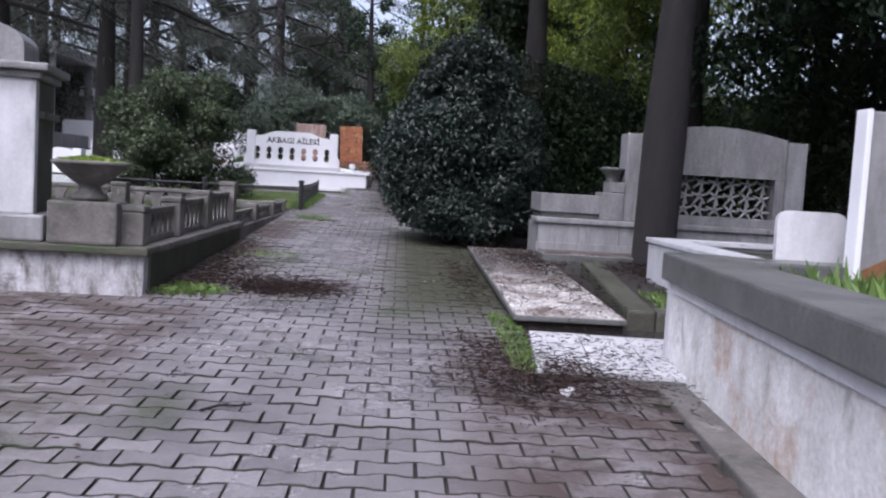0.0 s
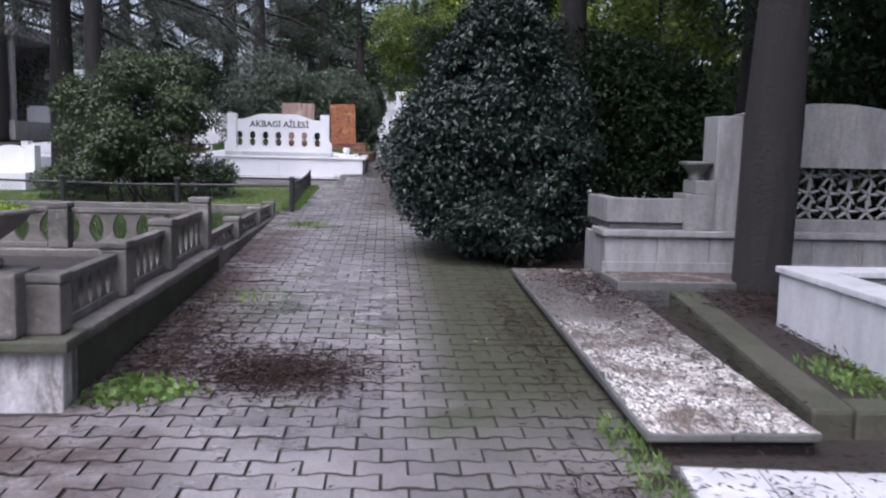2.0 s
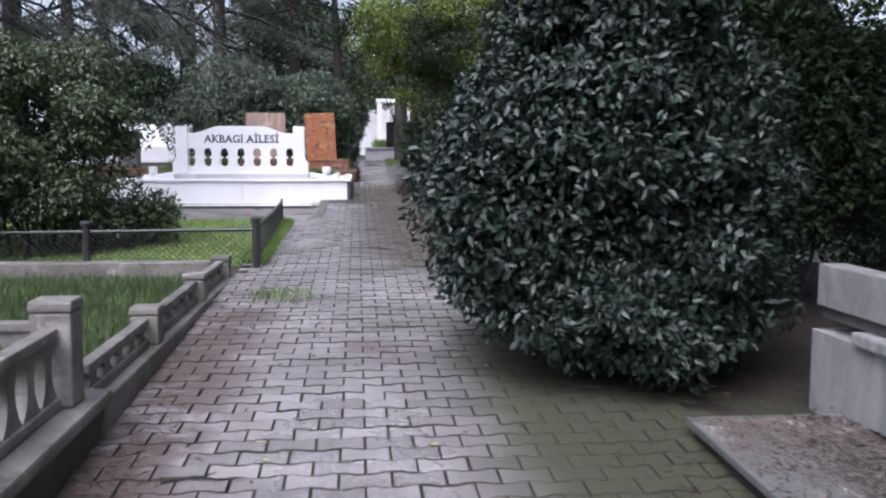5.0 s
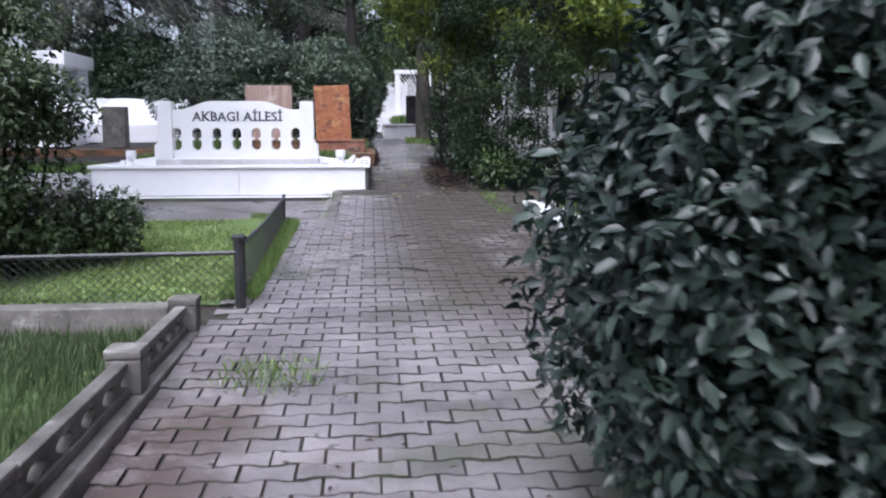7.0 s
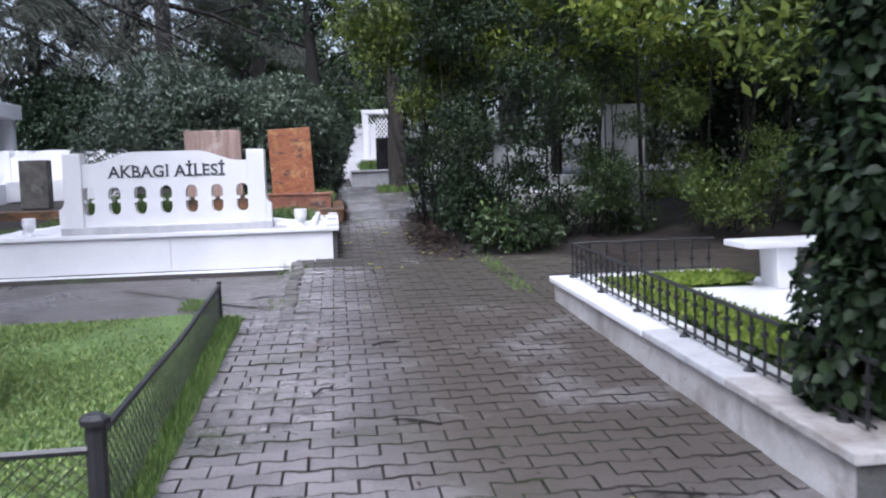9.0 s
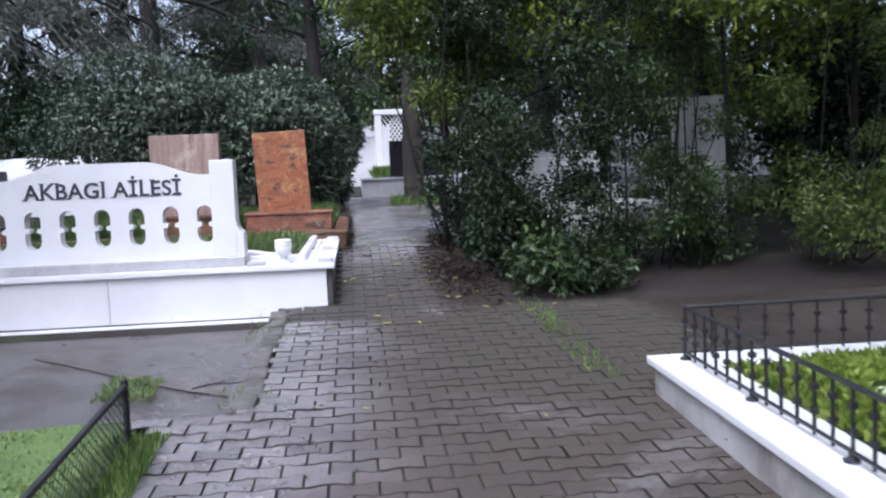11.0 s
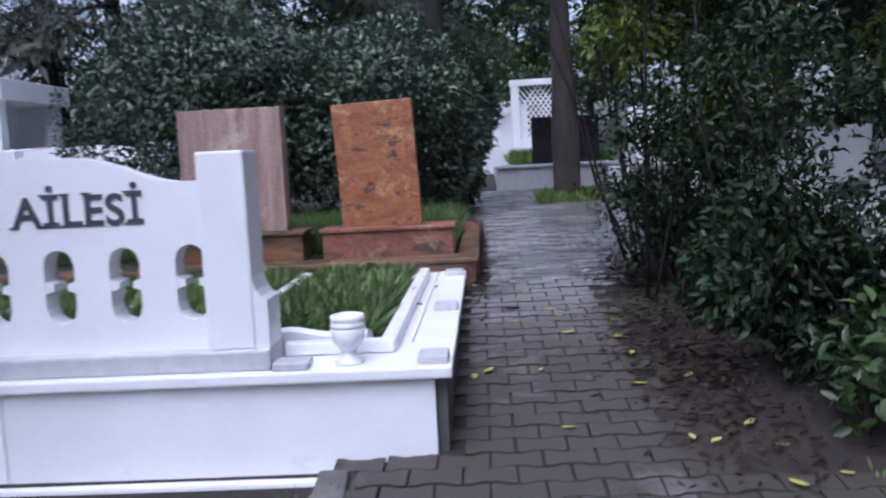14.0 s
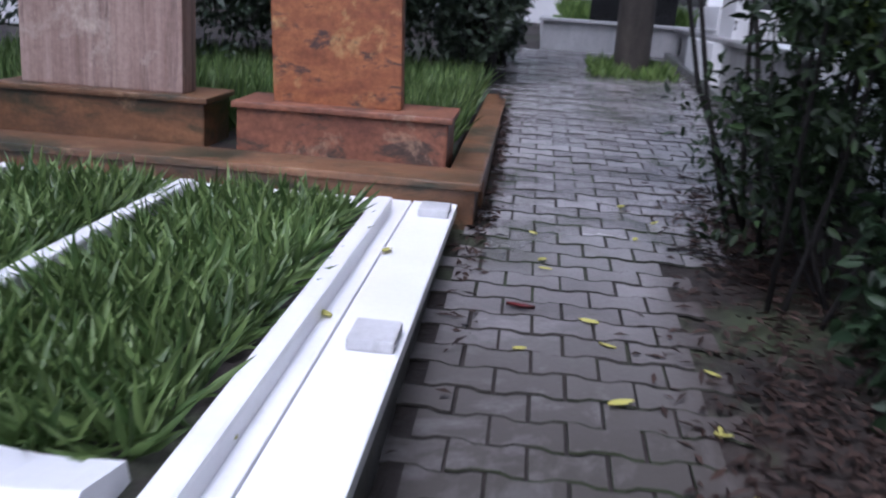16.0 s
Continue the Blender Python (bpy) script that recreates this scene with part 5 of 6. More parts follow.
# the thicket on the path's further side
thicket = ((1.35, 22.15, 3.3, 0.8), (0.70, 23.7, 3.4, 0.5), (2.3, 22.4, 2.9, 0.65), (4.1, 22.5, 2.8, 1.2), (5.8, 22.6, 2.9, 1.3), (1.1, 25.0, 2.9, 0.42), (3.9, 25.4, 3.1, 1.1), (7.6, 22.0, 3.0, 1.4))
for i, (x, y, h, r) in enumerate(thicket):
    rb = random.Random(300 + i)
    bodies = []
    for k in range(22):
        a, q, f = rb.uniform(0, 6.28), rb.uniform(0.1, 1.0) ** 0.6, rb.uniform(0.0, 1.0) ** 0.75
        s = rb.uniform(0.2, 0.42)
        bodies.append((r * q * math.cos(a), r * q * math.sin(a), (0.12 if k % 3 == 0 else 0.32) + (0.3 * f if k % 3 == 0 else f) * (h - 0.1), s, s, s * rb.uniform(0.6, 0.9)))
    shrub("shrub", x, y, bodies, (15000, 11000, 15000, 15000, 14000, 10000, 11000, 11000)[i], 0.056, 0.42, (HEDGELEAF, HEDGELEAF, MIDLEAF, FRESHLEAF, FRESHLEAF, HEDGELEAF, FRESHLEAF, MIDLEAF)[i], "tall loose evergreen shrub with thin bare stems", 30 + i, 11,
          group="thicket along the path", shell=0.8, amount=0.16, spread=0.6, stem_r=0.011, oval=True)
shrub("shrub", 1.0, 24.7, ((-0.45, -0.2, 1.7, 0.42, 0.5, 0.32), (-0.95, 0.1, 2.35, 0.5, 0.5, 0.32), (-0.3, 0.3, 2.25, 0.55, 0.6, 0.4), (-1.3, 0.2, 2.75, 0.45, 0.45, 0.28), (-0.6, -0.3, 2.9, 0.6, 0.6, 0.4), (0.1, -0.1, 1.2, 0.4, 0.5, 0.5), (0.1, 0.1, 3.3, 0.7, 0.7, 0.5), (-1.2, -0.2, 3.3, 0.5, 0.6, 0.4)), 15000, 0.075, 0.44, YOUNGLEAF,
      "tall evergreen shrub arching over the path", 47, 10, group="thicket along the path", shell=0.8, amount=0.18, spread=0.3, stem_r=0.013, oval=True)
shrub("shrub", 0.9, 22.3, ((0, 0, 0.25, 0.28, 0.32, 0.25), (0.25, 0.4, 0.35, 0.3, 0.3, 0.33)), 2000, 0.06, 0.45, HEDGELEAF, "low dark leafy shoots under the thicket", 48, 8, amount=0.14, shell=0.7, oval=True)
shrub("shrub", 0.86, 23.15, ((0, 0, 0.25, 0.34, 0.4, 0.26), (0.32, -0.35, 0.24, 0.34, 0.34, 0.24), (0.1, 0.5, 0.35, 0.3, 0.35, 0.32)), 2600, 0.09, 0.45, DARKLEAF, "low dark leafy shoots at the path's edge", 46, 8, amount=0.14, shell=0.7, oval=True)
shrub("shrub", 1.05, 21.5, ((0, 0, 0.28, 0.34, 0.28, 0.28), (0.4, 0.1, 0.22, 0.3, 0.25, 0.22)), 1000, 0.085, 0.42, MIDLEAF, "low bright leafy shoots at the thicket's foot", 45, 6, amount=0.12, shell=0.6, oval=True)

# bushes behind the travertine grave
for i, (x, y, h, r) in enumerate(((-3.6, 28.2, 2.5, 1.5), (-1.9, 28.6, 2.1, 1.2), (-0.95, 30.0, 1.8, 0.55))):
    shrub("laurel_bush", x, y, ((0, 0, 0.5 * h, r, r * 0.8, 0.5 * h), (0.2 * r, -0.2, 0.72 * h, 0.7 * r, 0.6 * r, 0.32 * h)), 26000, 0.085, 0.42, FARLAUREL,
          "broad glossy evergreen bush behind the travertine slabs", 50 + i, 5, "bush", "bushes behind the slabs", amount=0.2, shell=0.55)

# ---- trees ----
# pine outside every view, added only for its shade on the near graves
tree("pine_tree", 4.2, 1.5, 11.5, 0.22, "unseen pine added to shade the near graves", 59, PINELEAF, "broad", (0, 0), 0.42, 3.6, 14, 24000, 0.24, 0.2)
for i, (x, y) in enumerate(((7.2, 15.6), (9.8, 19.5), (10.5, 14.2), (13.5, 17.0), (6.6, 12.0))):
    tree("tree", x, y, 8.5, 0.14, "dark leafy tree among the pines", 180 + i, (DARKLEAF, OLIVELEAF, MIDLEAF)[i % 3], "broad", (0, 0), 0.14, 2.7, 16, 11000, 0.18, 0.5, "leafy trees among the pines")
tree("tree", 6.1, 10.9, 7.0, 0.15, "dark leafy tree with low boughs beside the tombs", 68, DARKLEAF, "broad", (0.0, -0.02), 0.30, 2.3, 14, 26000, 0.13, 0.5)
tree("pine_tree", 2.53, 8.78, 11.0, 0.20, "dark straight pine trunk rising beside the grey tomb", 61, PINELEAF, "broad", (0.03, 0.0), 0.36, 3.2, 14, 26000, 0.22, 0.18)
tree("pine_tree", 1.75, 12.3, 11.5, 0.165, "dark pine trunk rising out of the evergreen bushes", 60, PINELEAF, "broad", (0.0, 0.0), 0.34, 2.9, 14, 20000, 0.20, 0.17)
tree("pine_tree", 4.42, 13.9, 10.0, 0.17, "dark pine trunk behind the laurel bush", 62, PINELEAF, "broad", (0.0, 0.01), 0.38, 2.8, 11, 14000, 0.20, 0.16)
tree("lime_tree", 1.9, 26.3, 5.4, 0.08, "young tree with yellow-green leaves over the path", 63, LIMELEAF, "broad", (-0.2, -0.1), 0.28, 1.6, 16, 12000, 0.11, 0.5)
tree("lime_tree", 3.0, 22.5, 5.8, 0.028, "slim tree with yellow-green leaves above the thicket", 64, LIMELEAF, "broad", (-0.03, 0), 0.3, 2.0, 14, 16000, 0.11, 0.5)
tree("tree", 3.4, 28.2, 6.5, 0.10, "dark leafy tree behind the thicket", 74, HEDGELEAF, "broad", (0, 0), 0.15, 2.0, 16, 15000, 0.12, 0.48)
tree("lime_tree", 4.1, 17.0, 5.6, 0.06, "young tree with yellow-green leaves behind the dark bush", 72, YOUNGLEAF, "broad", (0, 0), 0.25, 1.7, 14, 13000, 0.11, 0.5)
tree("lime_tree", 5.6, 20.2, 6.0, 0.06, "young tree with yellow-green leaves under the pines", 71, LIMELEAF, "broad", (0, 0), 0.3, 1.9, 14, 12000, 0.12, 0.5)
# high crown added to darken the thicket and the ground below it
tree("tree", 3.6, 24.4, 8.0, 0.10, "dark leafy tree added above the thicket to shade it", 73, OLIVELEAF, "broad", (-0.04, -0.03), 0.34, 2.6, 16, 20000, 0.12, 0.48)
tree("lime_tree", 4.9, 23.6, 5.6, 0.05, "tree with fresh green leaves behind the railing", 69, FRESHLEAF, "broad", (0, 0), 0.4, 2.0, 12, 11000, 0.11, 0.5)
tree("tree", 0.46, 30.0, 7.0, 0.17, "grey-barked tree standing in grass at the path's end", 65, MIDLEAF, "broad", (0.01, 0), 0.46, 2.0, 12, 3500, 0.13, 0.45, "", GREYBARK)
tree("tree", -0.95, 29.4, 6.5, 0.16, "dark trunk among bushes beside the path", 66, DARKLEAF, "broad", (-0.04, 0), 0.36, 1.3, 12, 3500, 0.13, 0.45)
tree("tree", -4.6, 16.4, 9.0, 0.15, "leaning dark trunk behind the shrub", 67, PINELEAF, "broad", (-0.03, 0.02), 0.55, 2.4, 10, 10000, 0.18, 0.2)
for i, (x, y, h) in enumerate(((-3.6, 41.5, 9), (4.8, 39.0, 8), (4.9, 35.0, 8))):
    tree("tree", x, y, h, 0.16, "dark leafy tree behind the white monuments", 170 + i, DARKLEAF if i % 2 else MIDLEAF, "broad", (0, 0), 0.22, 2.6, 14, 14000, 0.2, 0.5, "trees behind the monuments")
for i, (x, y) in enumerate(((-1.6, 45.5), (0.6, 47.0), (2.6, 45.0), (-3.8, 46.0))):
    tree("tree", x, y, 5.6, 0.13, "leafy tree closing the view beyond the monuments", 230 + i, (MIDLEAF, FRESHLEAF, OLIVELEAF, MIDLEAF)[i], "broad", (0, 0), 0.16, 2.3, 16, 9000, 0.2, 0.5, "trees behind the monuments")
cedars = ((-7.2, 24.5, 13, 0.22, 4.2), (-8.8, 20.5, 12, 0.24, 4.0), (-4.6, 34.0, 14, 0.24, 4.0), (-6.5, 39.0, 13, 0.25, 3.6), (-11.2, 29.0, 13, 0.27, 4.2), (-10.5, 14.0, 12, 0.25, 4.2), (-9.5, 11.0, 12, 0.22, 3.6), (-10.6, 39.4, 13, 0.3, 3.4), (-6.5, 40.0, 13, 0.24, 4.4), (-13.5, 36.5, 13, 0.24, 4.6), (-2.6, 36.5, 12, 0.22, 3.6), (-14.5, 20.5, 13, 0.24, 4.4), (-6.2, 19.3, 13, 0.2, 3.4))
for i, (x, y, h, r, reach) in enumerate(cedars):
    tree("cedar_tree", x, y, h, r, "tall cedar with drooping grey-green branches", 70 + i, NEEDLE, "cedar", (0, 0), 0.30, reach, 32, 22000, 0.15, 0.15, "cedars beyond the graves")
pines = ((7.5, 16.5, 12, 0.2), (6.5, 10.0, 12, 0.2), (9.5, 12.5, 12, 0.22), (8.5, 8.0, 12, 0.22), (11.0, 20.0, 12, 0.22), (5.8, 27.0, 12, 0.2), (3.2, 32.5, 11, 0.18), (9.0, 28.0, 12, 0.22), (12.5, 15.0, 12, 0.22), (10.0, 18.0, 10, 0.2), (14.0, 20.0, 11, 0.2), (11.5, 10.0, 11, 0.2), (13.0, 27.0, 12, 0.2))
for i, (x, y, h, r) in enumerate(pines):
    tree("pine_tree", x, y, h, r, "tall dark pine among many others", 90 + i, PINELEAF if i % 3 else MIDLEAF, "broad", (0.01 * math.sin(i), 0), 0.42, 2.8, 13, 10000, 0.22, 0.22, "pines beyond the tombs")
for i, (x, y) in enumerate(((6.2, 26.0), (8.4, 29.0), (10.5, 26.5), (6.8, 33.0), (9.6, 23.8), (12.5, 30.0), (12.2, 20.5), (-11.8, 33.5), (-8.0, 38.0))):
    shrub("shrub", x, y, ((0, 0, 1.3, 1.5, 1.2, 1.3), (0.5, 0.2, 2.3, 1.1, 1.1, 1.0), (-0.7, 0.1, 2.0, 0.9, 0.9, 0.9)), 9000, 0.15, 0.48, OLIVELEAF if i % 2 else DARKLEAF, "tall dark evergreen shrub in the distance", 210 + i, 4, group="distant shrubs", amount=0.12, shell=0.5)
for i, (x, y) in enumerate(((6.2, 14.8), (8.4, 11.0), (4.4, 14.9), (10.2, 15.2), (7.0, 19.6))):
    shrub("shrub", x, y, ((0, 0, 0.9, 1.2, 1.0, 0.9), (0.4, 0.2, 1.5, 0.9, 0.9, 0.6)), 8000, 0.12, 0.45, LIMELEAF if i % 2 else MIDLEAF, "sunlit green shrub under the pines", 120 + i, 5, group="shrubs under the pines", amount=0.12)
for i, (x, y) in enumerate(((-16, 36), (-10, 42), (-19, 28), (-20, 18), (17, 24), (18, 12), (-18, 8), (15, 2), (-9, -8), (-2.5, -12), (5, -9), (11, -6), (-15, 0))):
    tree("cypress_tree" if i % 3 == 0 else "cedar_tree", x, y, 12 + 3 * math.sin(2.7 * i), 0.28, "dark evergreen tree closing the view", 140 + i, NEEDLE if i % 2 else PINELEAF, "cypress" if i % 3 == 0 else "cedar",
         (0, 0), 0.1, 2.6 if i % 3 == 0 else 4.8, 26, 8000, 0.55, 0.28, "trees round the graveyard")

# ---- grasses, ground cover and litter ----
def blades(name, x0, x1, y0, y1, zf, n, length, width, material, label, category, seed, lean=0.35, inside=None):
    rng = np.random.default_rng(seed)
    p = np.column_stack((rng.uniform(x0, x1, n), rng.uniform(y0, y1, n), np.zeros(n)))
    if inside is not None:
        p = p[inside(p[:, 0], p[:, 1], rng)]
    p[:, 2] = [zf(y) for y in p[:, 1]]
    k = len(p)
    axis = np.column_stack((rng.normal(size=k) * lean, rng.normal(size=k) * lean, np.ones(k)))
    nor = np.column_stack((rng.normal(size=k), rng.normal(size=k), np.full(k, 0.3)))
    s = length * rng.uniform(0.5, 1.3, k)
    return tagged(leaves(name, p, axis, nor, s, width * rng.uniform(0.7, 1.3, k), material, None, 0.1), label, category, "", "stuff")


def patch(cx, cy, r, k=1.5):
    return lambda x, y, rng: ((x - cx) ** 2 + ((y - cy) / k) ** 2) < (r * rng.uniform(0.2, 1, len(x))) ** 2


blades("grass", -6.5, -1.72, 14.65, 18.55, gz, 60000, 0.042, 0.011, LAWN, "bright green grass on the fenced lawn", "grass", 1, 0.8)
blades("grass", -1.72, -1.47, 14.7, 18.35, gz, 6500, 0.07, 0.008, GRASS, "long grass growing under the wire fence", "grass", 2)
blades("grass", -5.4, -1.95, 10.05, 13.9, lambda y: 0.57, 34000, 0.12, 0.006, DULLGRASS, "tall grass in the low walled grave", "grass", 3)
for a, b, seed in ((-1.75, -1.07, 4), (-2.51, -1.85, 5), (-3.27, -2.61, 6), (-4.11, -3.37, 25)):
    blades("iris_leaves", a + 0.05, b - 0.05, 22.1, 24.1, lambda y: 1.275, 4300, 0.16, 0.019, BLADE, "dense strap-like green leaves in the marble grave bed", "plant", seed, 0.95)
blades("grass", -4.5, -0.85, 25.2, 28.8, lambda y: 1.35, 20000, 0.24, 0.014, BLADE, "rank green grass round the travertine slabs", "grass", 7, 0.45)
blades("grass", -9.1, -4.65, 22.0, 26.2, lambda y: 1.14, 14000, 0.09, 0.011, GRASS, "green grass in the raised plot", "grass", 26)
blades("grass", -0.1, 1.5, 32.6, 35.4, lambda y: 1.9, 3500, 0.25, 0.02, GRASS, "grass in the raised grave", "grass", 8)
blades("ground_cover", 1.25, 1.62, 14.5, 18.3, lambda y: 0.95, 7000, 0.07, 0.035, COVER, "bright yellow-green ground cover behind the railing", "plant", 9, 0.9)
blades("ground_cover", 1.62, 2.3, 17.9, 18.35, lambda y: 0.96, 2200, 0.07, 0.035, COVER, "bright ground cover by the bench", "plant", 10, 0.9)
blades("weeds", -2.0, -1.0, 6.0, 7.1, gz, 2600, 0.05, 0.032, GRASS, "bright weeds at the corner of the grave wall", "weeds", 11, 1.6, patch(-1.46, 6.5, 0.34, 0.9))
blades("weeds", -1.8, -0.8, 7.8, 9.6, gz, 1400, 0.05, 0.010, GRASS, "weeds between the pavers", "weeds", 12, 0.7, patch(-1.25, 8.8, 0.35, 1.0))
blades("weeds", -1.6, -0.8, 12.2, 13.8, gz, 1600, 0.07, 0.009, GRASS, "tuft of grass between the pavers", "weeds", 13, 0.6, patch(-1.2, 13.0, 0.3, 1.2))
blades("grass", 0.62, 0.80, 4.5, 6.1, gz, 620, 0.05, 0.008, GRASS, "grass along the edge of the slabs", "grass", 14, 0.5)
blades("weeds", 1.8, 2.6, 5.8, 7.2, lambda y: gz(y) + 0.10, 3600, 0.05, 0.014, GRASS, "weeds in the kerbed bed", "weeds", 15, 0.7, patch(2.15, 6.4, 0.5, 1.0))
blades("weeds", 1.9, 3.2, 2.5, 4.5, lambda y: 0.72, 1800, 0.22, 0.05, GRASS, "leafy weeds in the walled grave", "weeds", 16, 0.6)
blades("grass", 0.1, 0.9, 29.4, 30.6, gz, 900, 0.14, 0.018, GRASS, "grass round the foot of the tree", "grass", 17, 0.5)
blades("grass", 0.72, 0.9, 18.9, 21.2, gz, 260, 0.05, 0.01, GRASS, "thin line of grass at the paving's edge", "grass", 18, 0.6)
blades("weeds", -1.35, -1.05, 18.8, 21.3, lambda y: gz(y) - 0.02, 420, 0.05, 0.008, GRASS, "weeds along the broken kerb", "weeds", 19, 0.6, lambda x, y, rng: np.sin(y * 3.1) > 0.2)
blades("weeds", -2.15, -1.8, 19.5, 20.0, lambda y: gz(y) - 0.13, 500, 0.05, 0.008, GRASS, "small grass tuft in the cracked asphalt", "weeds", 20, 0.6)


def litter(name, n, seed, spots, size, width, material, label, flat=0.15):
    """Fallen needles and leaves lying flat in drifts."""
    rng = np.random.default_rng(seed)
    pos, ax = [], []
    for cx, cy, rx, ry, share in spots:
        k = int(n * share)
        q = rng.normal(size=(k, 2)) * 0.5
        pos.append(np.column_stack((cx + q[:, 0] * rx, cy + q[:, 1] * ry, np.zeros(k))))
    p = np.concatenate(pos)
    p[:, 2] = [gz(y) + (0.004 if x < 0.76 or y > 20 else (0.035 if y < 5.7 else 0.098)) for x, y in p[:, :2]]
    p[:, 2] += np.abs(rng.normal(size=len(p))) * 0.010
    a = np.column_stack((rng.normal(size=len(p)), rng.normal(size=len(p)), rng.normal(size=len(p)) * flat))
    nor = np.column_stack((rng.normal(size=len(p)) * 0.3, rng.normal(size=len(p)) * 0.3, np.ones(len(p))))
    s = size * rng.uniform(0.5, 1.5, len(p))
    return tagged(leaves(name, p, a, nor, s, width * rng.uniform(0.6, 1.4, len(p)), material), label, "leaf litter", "", "stuff")


litter("needle_litter", 14000, 1, ((-0.80, 6.8, 0.45, 0.4, 0.22), (-1.05, 7.0, 0.75, 0.6, 0.2), (-1.55, 8.3, 0.16, 2.2, 0.1), (0.75, 4.3, 0.5, 0.55, 0.24), (0.6, 7.9, 0.25, 1.8, 0.1), (-1.4, 7.6, 0.3, 1.0, 0.1), (1.3, 8.9, 0.5, 1.0, 0.12), (0.55, 5.0, 0.3, 0.6, 0.06), (1.15, 4.9, 0.7, 0.7, 0.05), (1.35, 7.8, 0.35, 2.4, 0.10)), 0.045, 0.006, LITTER, "drifts of wet brown needles on the pavers")
litter("needle_litter", 3600, 2, ((0.42, 22.6, 0.35, 1.4, 0.5), (0.5, 24.5, 0.3, 1.0, 0.3), (-0.64, 25.5, 0.06, 1.8, 0.2)), 0.055, 0.016, LITTER, "brown leaf litter beside the path")
litter("needle_litter", 5000, 3, ((2.4, 8.2, 0.5, 0.9, 0.4), (2.9, 6.4, 0.4, 0.8, 0.3), (2.3, 7.0, 0.3, 0.9, 0.3)), 0.05, 0.008, LITTER, "brown needles under the pine").location.z = 0.02
litter("leaf_bits", 420, 4, ((-0.3, 4.5, 2.2, 4.5, 0.3), (-0.3, 10.5, 1.6, 5, 0.3), (-0.3, 17.5, 1.8, 4, 0.4)), 0.035, 0.014, LITTER, "scattered dark bits of leaf and twig on the pavers")


def fallen_leaf(x, y, rz, s, z=None, material=None):
    """One curled fallen leaf."""
    bm = bmesh.new()
    rows = []
    for i in range(7):
        f = i / 6
        w = 0.5 * math.sin(math.pi * min(1, 0.06 + f * 0.94)) ** 0.8
        rows.append([bm.verts.new((s * (f - 0.5), s * 0.42 * w * q, s * (0.10 * abs(q) + 0.10 * (f - 0.4) ** 2 + 0.03))) for q in (-1, 0, 1)])
    for a, b in zip(rows, rows[1:]):
        for k in (0, 1):
            bm.faces.new((a[k], b[k], b[k + 1], a[k + 1]))
    ob = mesh_ob("fallen_leaf", bm, material or YELLOW, None, "", True)
    ob.matrix_basis = pose(x, y, (gz(y) if z is None else z) + 0.004, random.uniform(-8, 8), random.uniform(-8, 8), rz)
    return tagged(ob, "fallen yellow leaf on the wet pavers" if z is None else "fallen yellow leaf on white marble", "leaf", "fallen leaves")


rl = random.Random(8)
for i in range(34):
    y = rl.uniform(20.6, 25.2)
    x0, x1 = paved(y)
    fallen_leaf(rl.uniform(x0 + 0.05, x1 + 0.25), y, rl.uniform(0, 360), rl.uniform(0.05, 0.085))
for x, y in ((-0.98, 22.95), (-1.0, 22.2), (-0.9, 23.6)):
    fallen_leaf(x, y, rl.uniform(0, 360), 0.08, 1.286)
for i in range(16):
    y = rl.uniform(2.8, 19)
    fallen_leaf(rl.uniform(-1.2, 0.6), y, rl.uniform(0, 360), rl.uniform(0.025, 0.045))


red = fallen_leaf(-0.44, 23.62, 10, 0.10, None, REDLEAF)
tagged(red, "dark red fallen leaf on the wet pavers")


def twig(x, y, rz, ln):
    bm = tube(bmesh.new(), ((0, 0, 0), (ln * 0.4, ln * 0.06, 0.012), (ln * 0.7, -ln * 0.03, 0.008), (ln, ln * 0.05, 0.004)), (0.006, 0.006, 0.005, 0.003), 5)
    tube(bm, ((ln * 0.45, ln * 0.05, 0.01), (ln * 0.65, ln * 0.2, 0.012)), (0.004, 0.002), 4)
    ob = mesh_ob("twig", bm, BARK)
    ob.matrix_basis = pose(x, y, gz(y) + 0.006, 0, 0, rz)
    return tagged(ob, "thin wet twig lying on the pavers", "twig", "fallen twigs")


for x, y, rz, ln in ((-0.75, 3.6, 30, 0.22), (-0.3, 15.6, 150, 0.25), (-0.55, 17.3, 20, 0.2), (0.55, 14.6, 170, 0.3), (-1.5, 19.2, 15, 0.3), (-0.9, 16.2, 60, 0.22), (0.15, 24.4, -20, 0.25), (-1.35, 9.4, 0, 0.3), (-0.4, 20.4, 100, 0.15)):
    twig(x, y, rz, ln)
bm = bmesh.new()
bmesh.ops.create_icosphere(bm, subdivisions=2, radius=0.05)
for v in bm.verts:
    v.co *= 0.7 + 0.6 * noise.noise(v.co * 40)
    v.co.z *= 0.55
paper = tagged(mesh_ob("crumpled_paper", bm, WHITE), "crumpled white paper lying in the needles", "litter")
paper.location = (0.82, 4.12, gz(4.12) + 0.02)
# broken kerb stones between the path and the side road
for i in range(9):
    y = 18.9 + 0.29 * i
    bm = box(-0.06, 0.06, -0.143, 0.143, -0.16, 0.004, 0.022)
    ob = tagged(mesh_ob("kerb_stone", bm, CONCRETE), "worn broken concrete kerb stone", "kerb", "kerb stones beside the road")
    ob.matrix_basis = pose(-1.17 + 0.015 * math.sin(1.3 * i), y, gz(y) + 0.006, rl.uniform(-2, 2), rl.uniform(-6, 3), rl.uniform(-4, 4))

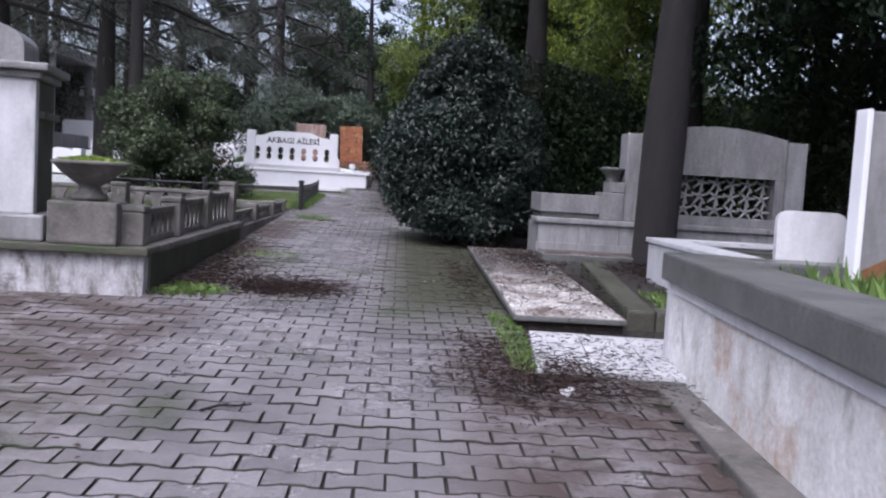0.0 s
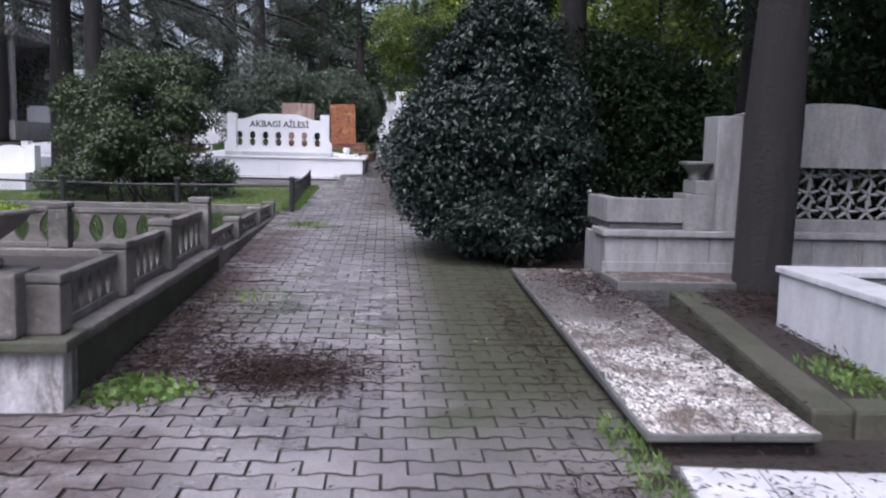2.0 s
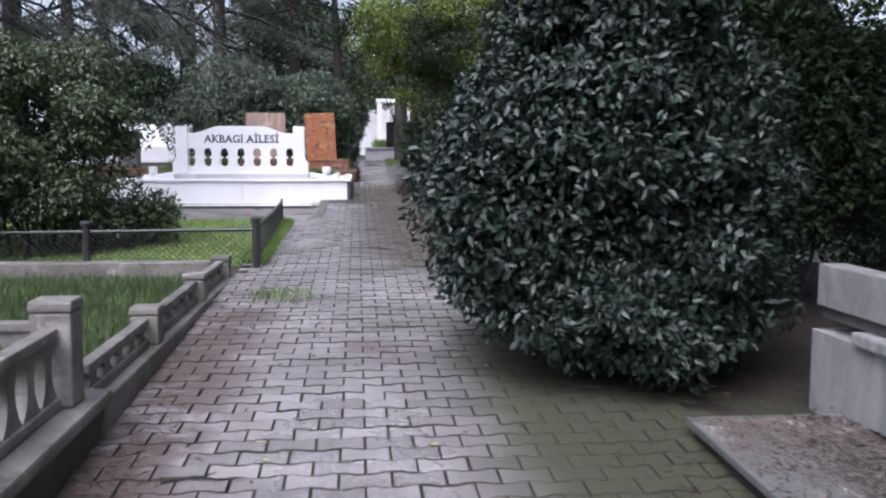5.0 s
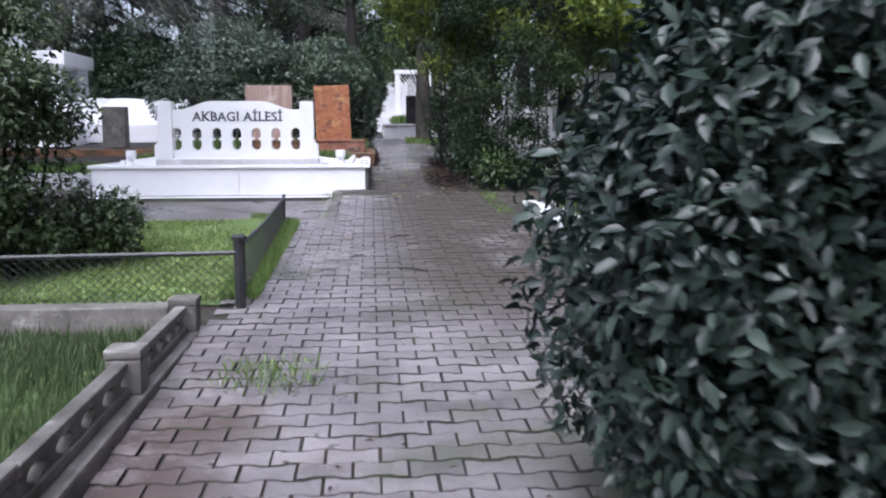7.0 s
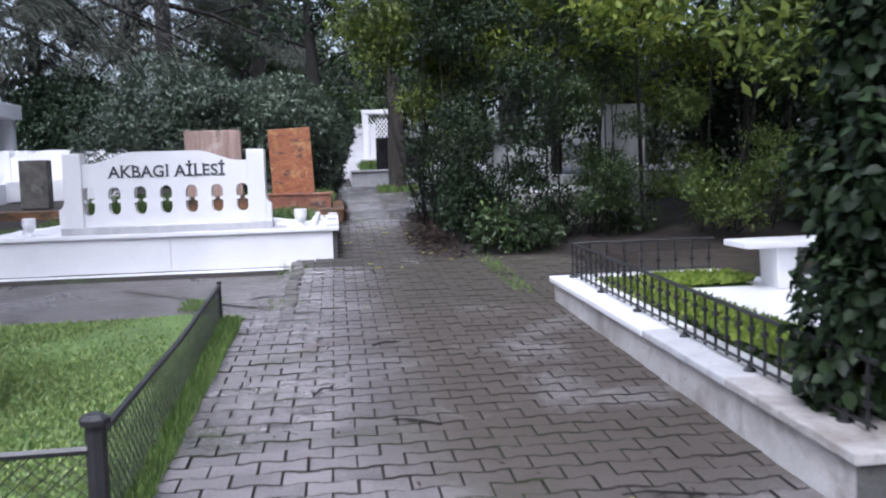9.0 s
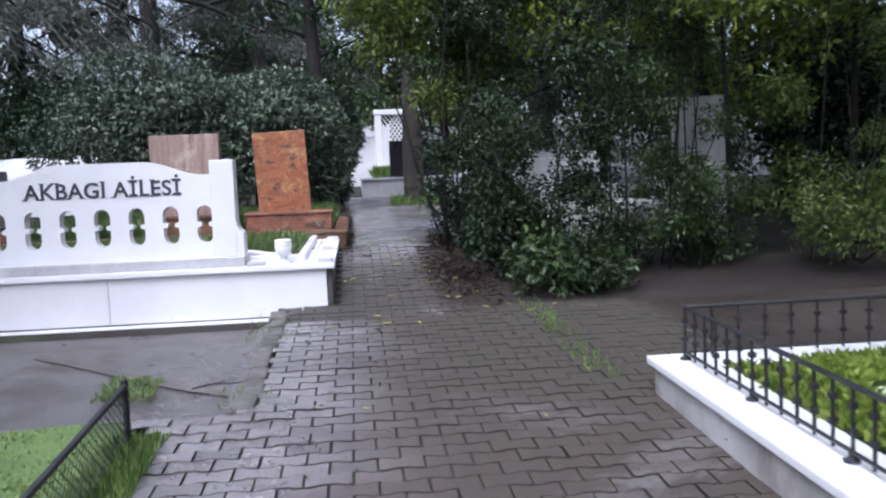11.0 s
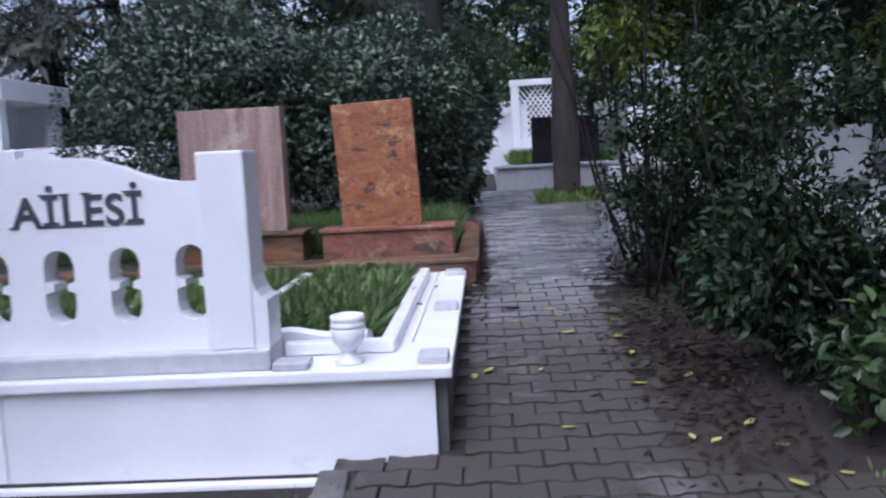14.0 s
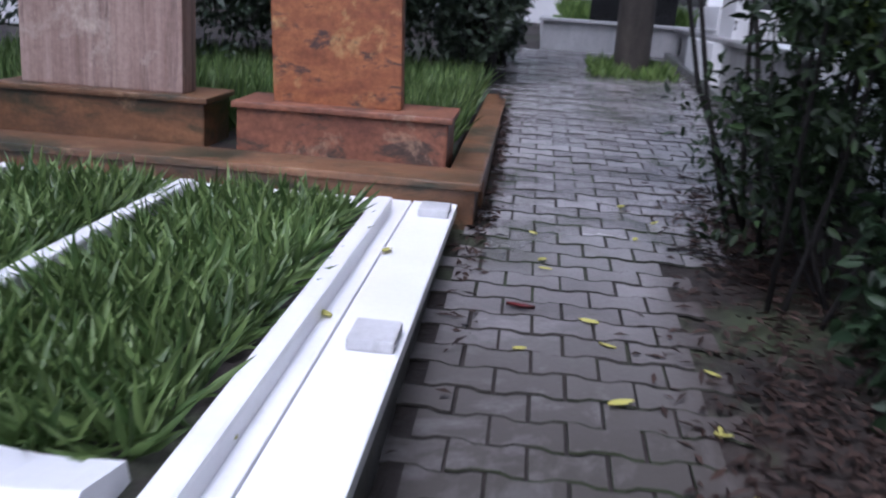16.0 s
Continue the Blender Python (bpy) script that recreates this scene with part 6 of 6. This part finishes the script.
# ---- the interlocking pavers ----
pavement = tagged(new("pavement"), "wet grey interlocking concrete pavers with mossy joints", "paving", "", "structure")
WIDE, NARROW, PITCH = 0.0745, 0.0575, 0.132
OUT = [(-0.1, -WIDE), (-0.065, -WIDE), (-0.035, -NARROW), (0.035, -NARROW), (0.065, -WIDE), (0.1, -WIDE), (0.1, WIDE), (0.065, WIDE), (0.035, NARROW), (-0.035, NARROW), (-0.065, WIDE), (-0.1, WIDE)]


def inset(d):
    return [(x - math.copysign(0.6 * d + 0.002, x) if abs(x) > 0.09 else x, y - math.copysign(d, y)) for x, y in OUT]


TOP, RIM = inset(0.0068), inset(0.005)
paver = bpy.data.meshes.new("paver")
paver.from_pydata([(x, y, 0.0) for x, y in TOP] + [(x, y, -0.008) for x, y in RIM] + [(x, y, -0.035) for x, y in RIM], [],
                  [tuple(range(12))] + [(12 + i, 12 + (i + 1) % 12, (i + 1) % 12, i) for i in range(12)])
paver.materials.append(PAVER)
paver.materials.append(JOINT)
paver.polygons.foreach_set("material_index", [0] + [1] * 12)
glare_mesh = paver.copy()
glare_mesh.materials.clear()
glare_mesh.materials.append(GLAREPAVER)
glare_mesh.materials.append(JOINT)
glare_mesh.polygons.foreach_set("material_index", [0] + [1] * 12)
rp = random.Random(2)
fields = ([], []), ([], [])
row, y = 0, -2.5
while y < 31.8:
    x0, x1 = paved(y)
    x = math.floor(x0 / 0.2) * 0.2 + (0.1 if row % 2 else 0)
    while x < x1 - 0.06:
        if x > x0 + 0.06:
            slope = math.degrees(math.atan2(gz(y + 0.1) - gz(y - 0.1), 0.2))
            m = pose(x + rp.uniform(-0.002, 0.002), y + rp.uniform(-0.002, 0.002), gz(y) + rp.uniform(-0.004, 0.003), slope + rp.uniform(-0.8, 0.8), rp.uniform(-0.8, 0.8), rp.uniform(-0.5, 0.5))
            if (3.0 < y < 5.0 and -0.8 < x < 0.6) or (22.3 < y < 26.0 and x < 0.2):
                ob = new("paver", paver if y < 20.9 or x > 0.15 and y < 21.6 else glare_mesh)
                ob.parent = pavement
                ob.matrix_basis = m
            else:
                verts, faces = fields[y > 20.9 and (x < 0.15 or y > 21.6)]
                k = len(verts)
                verts += [tuple(m @ Vector((px, py, 0))) for px, py in TOP] + [tuple(m @ Vector((px, py, -0.008))) for px, py in RIM]
                faces += [tuple(range(k, k + 12))] + [(k + 12 + i, k + 12 + (i + 1) % 12, k + (i + 1) % 12, k + i) for i in range(12)]
        x += 0.2
    y += PITCH
    row += 1
for (verts, faces), material in zip(fields, (PAVER, GLAREPAVER)):
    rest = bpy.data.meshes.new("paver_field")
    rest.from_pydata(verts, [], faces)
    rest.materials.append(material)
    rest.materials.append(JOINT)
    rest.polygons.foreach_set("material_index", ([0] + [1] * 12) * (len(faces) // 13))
    field = new("paver_field", rest)
    field.parent = pavement
    tagged(field, kind="stuff")
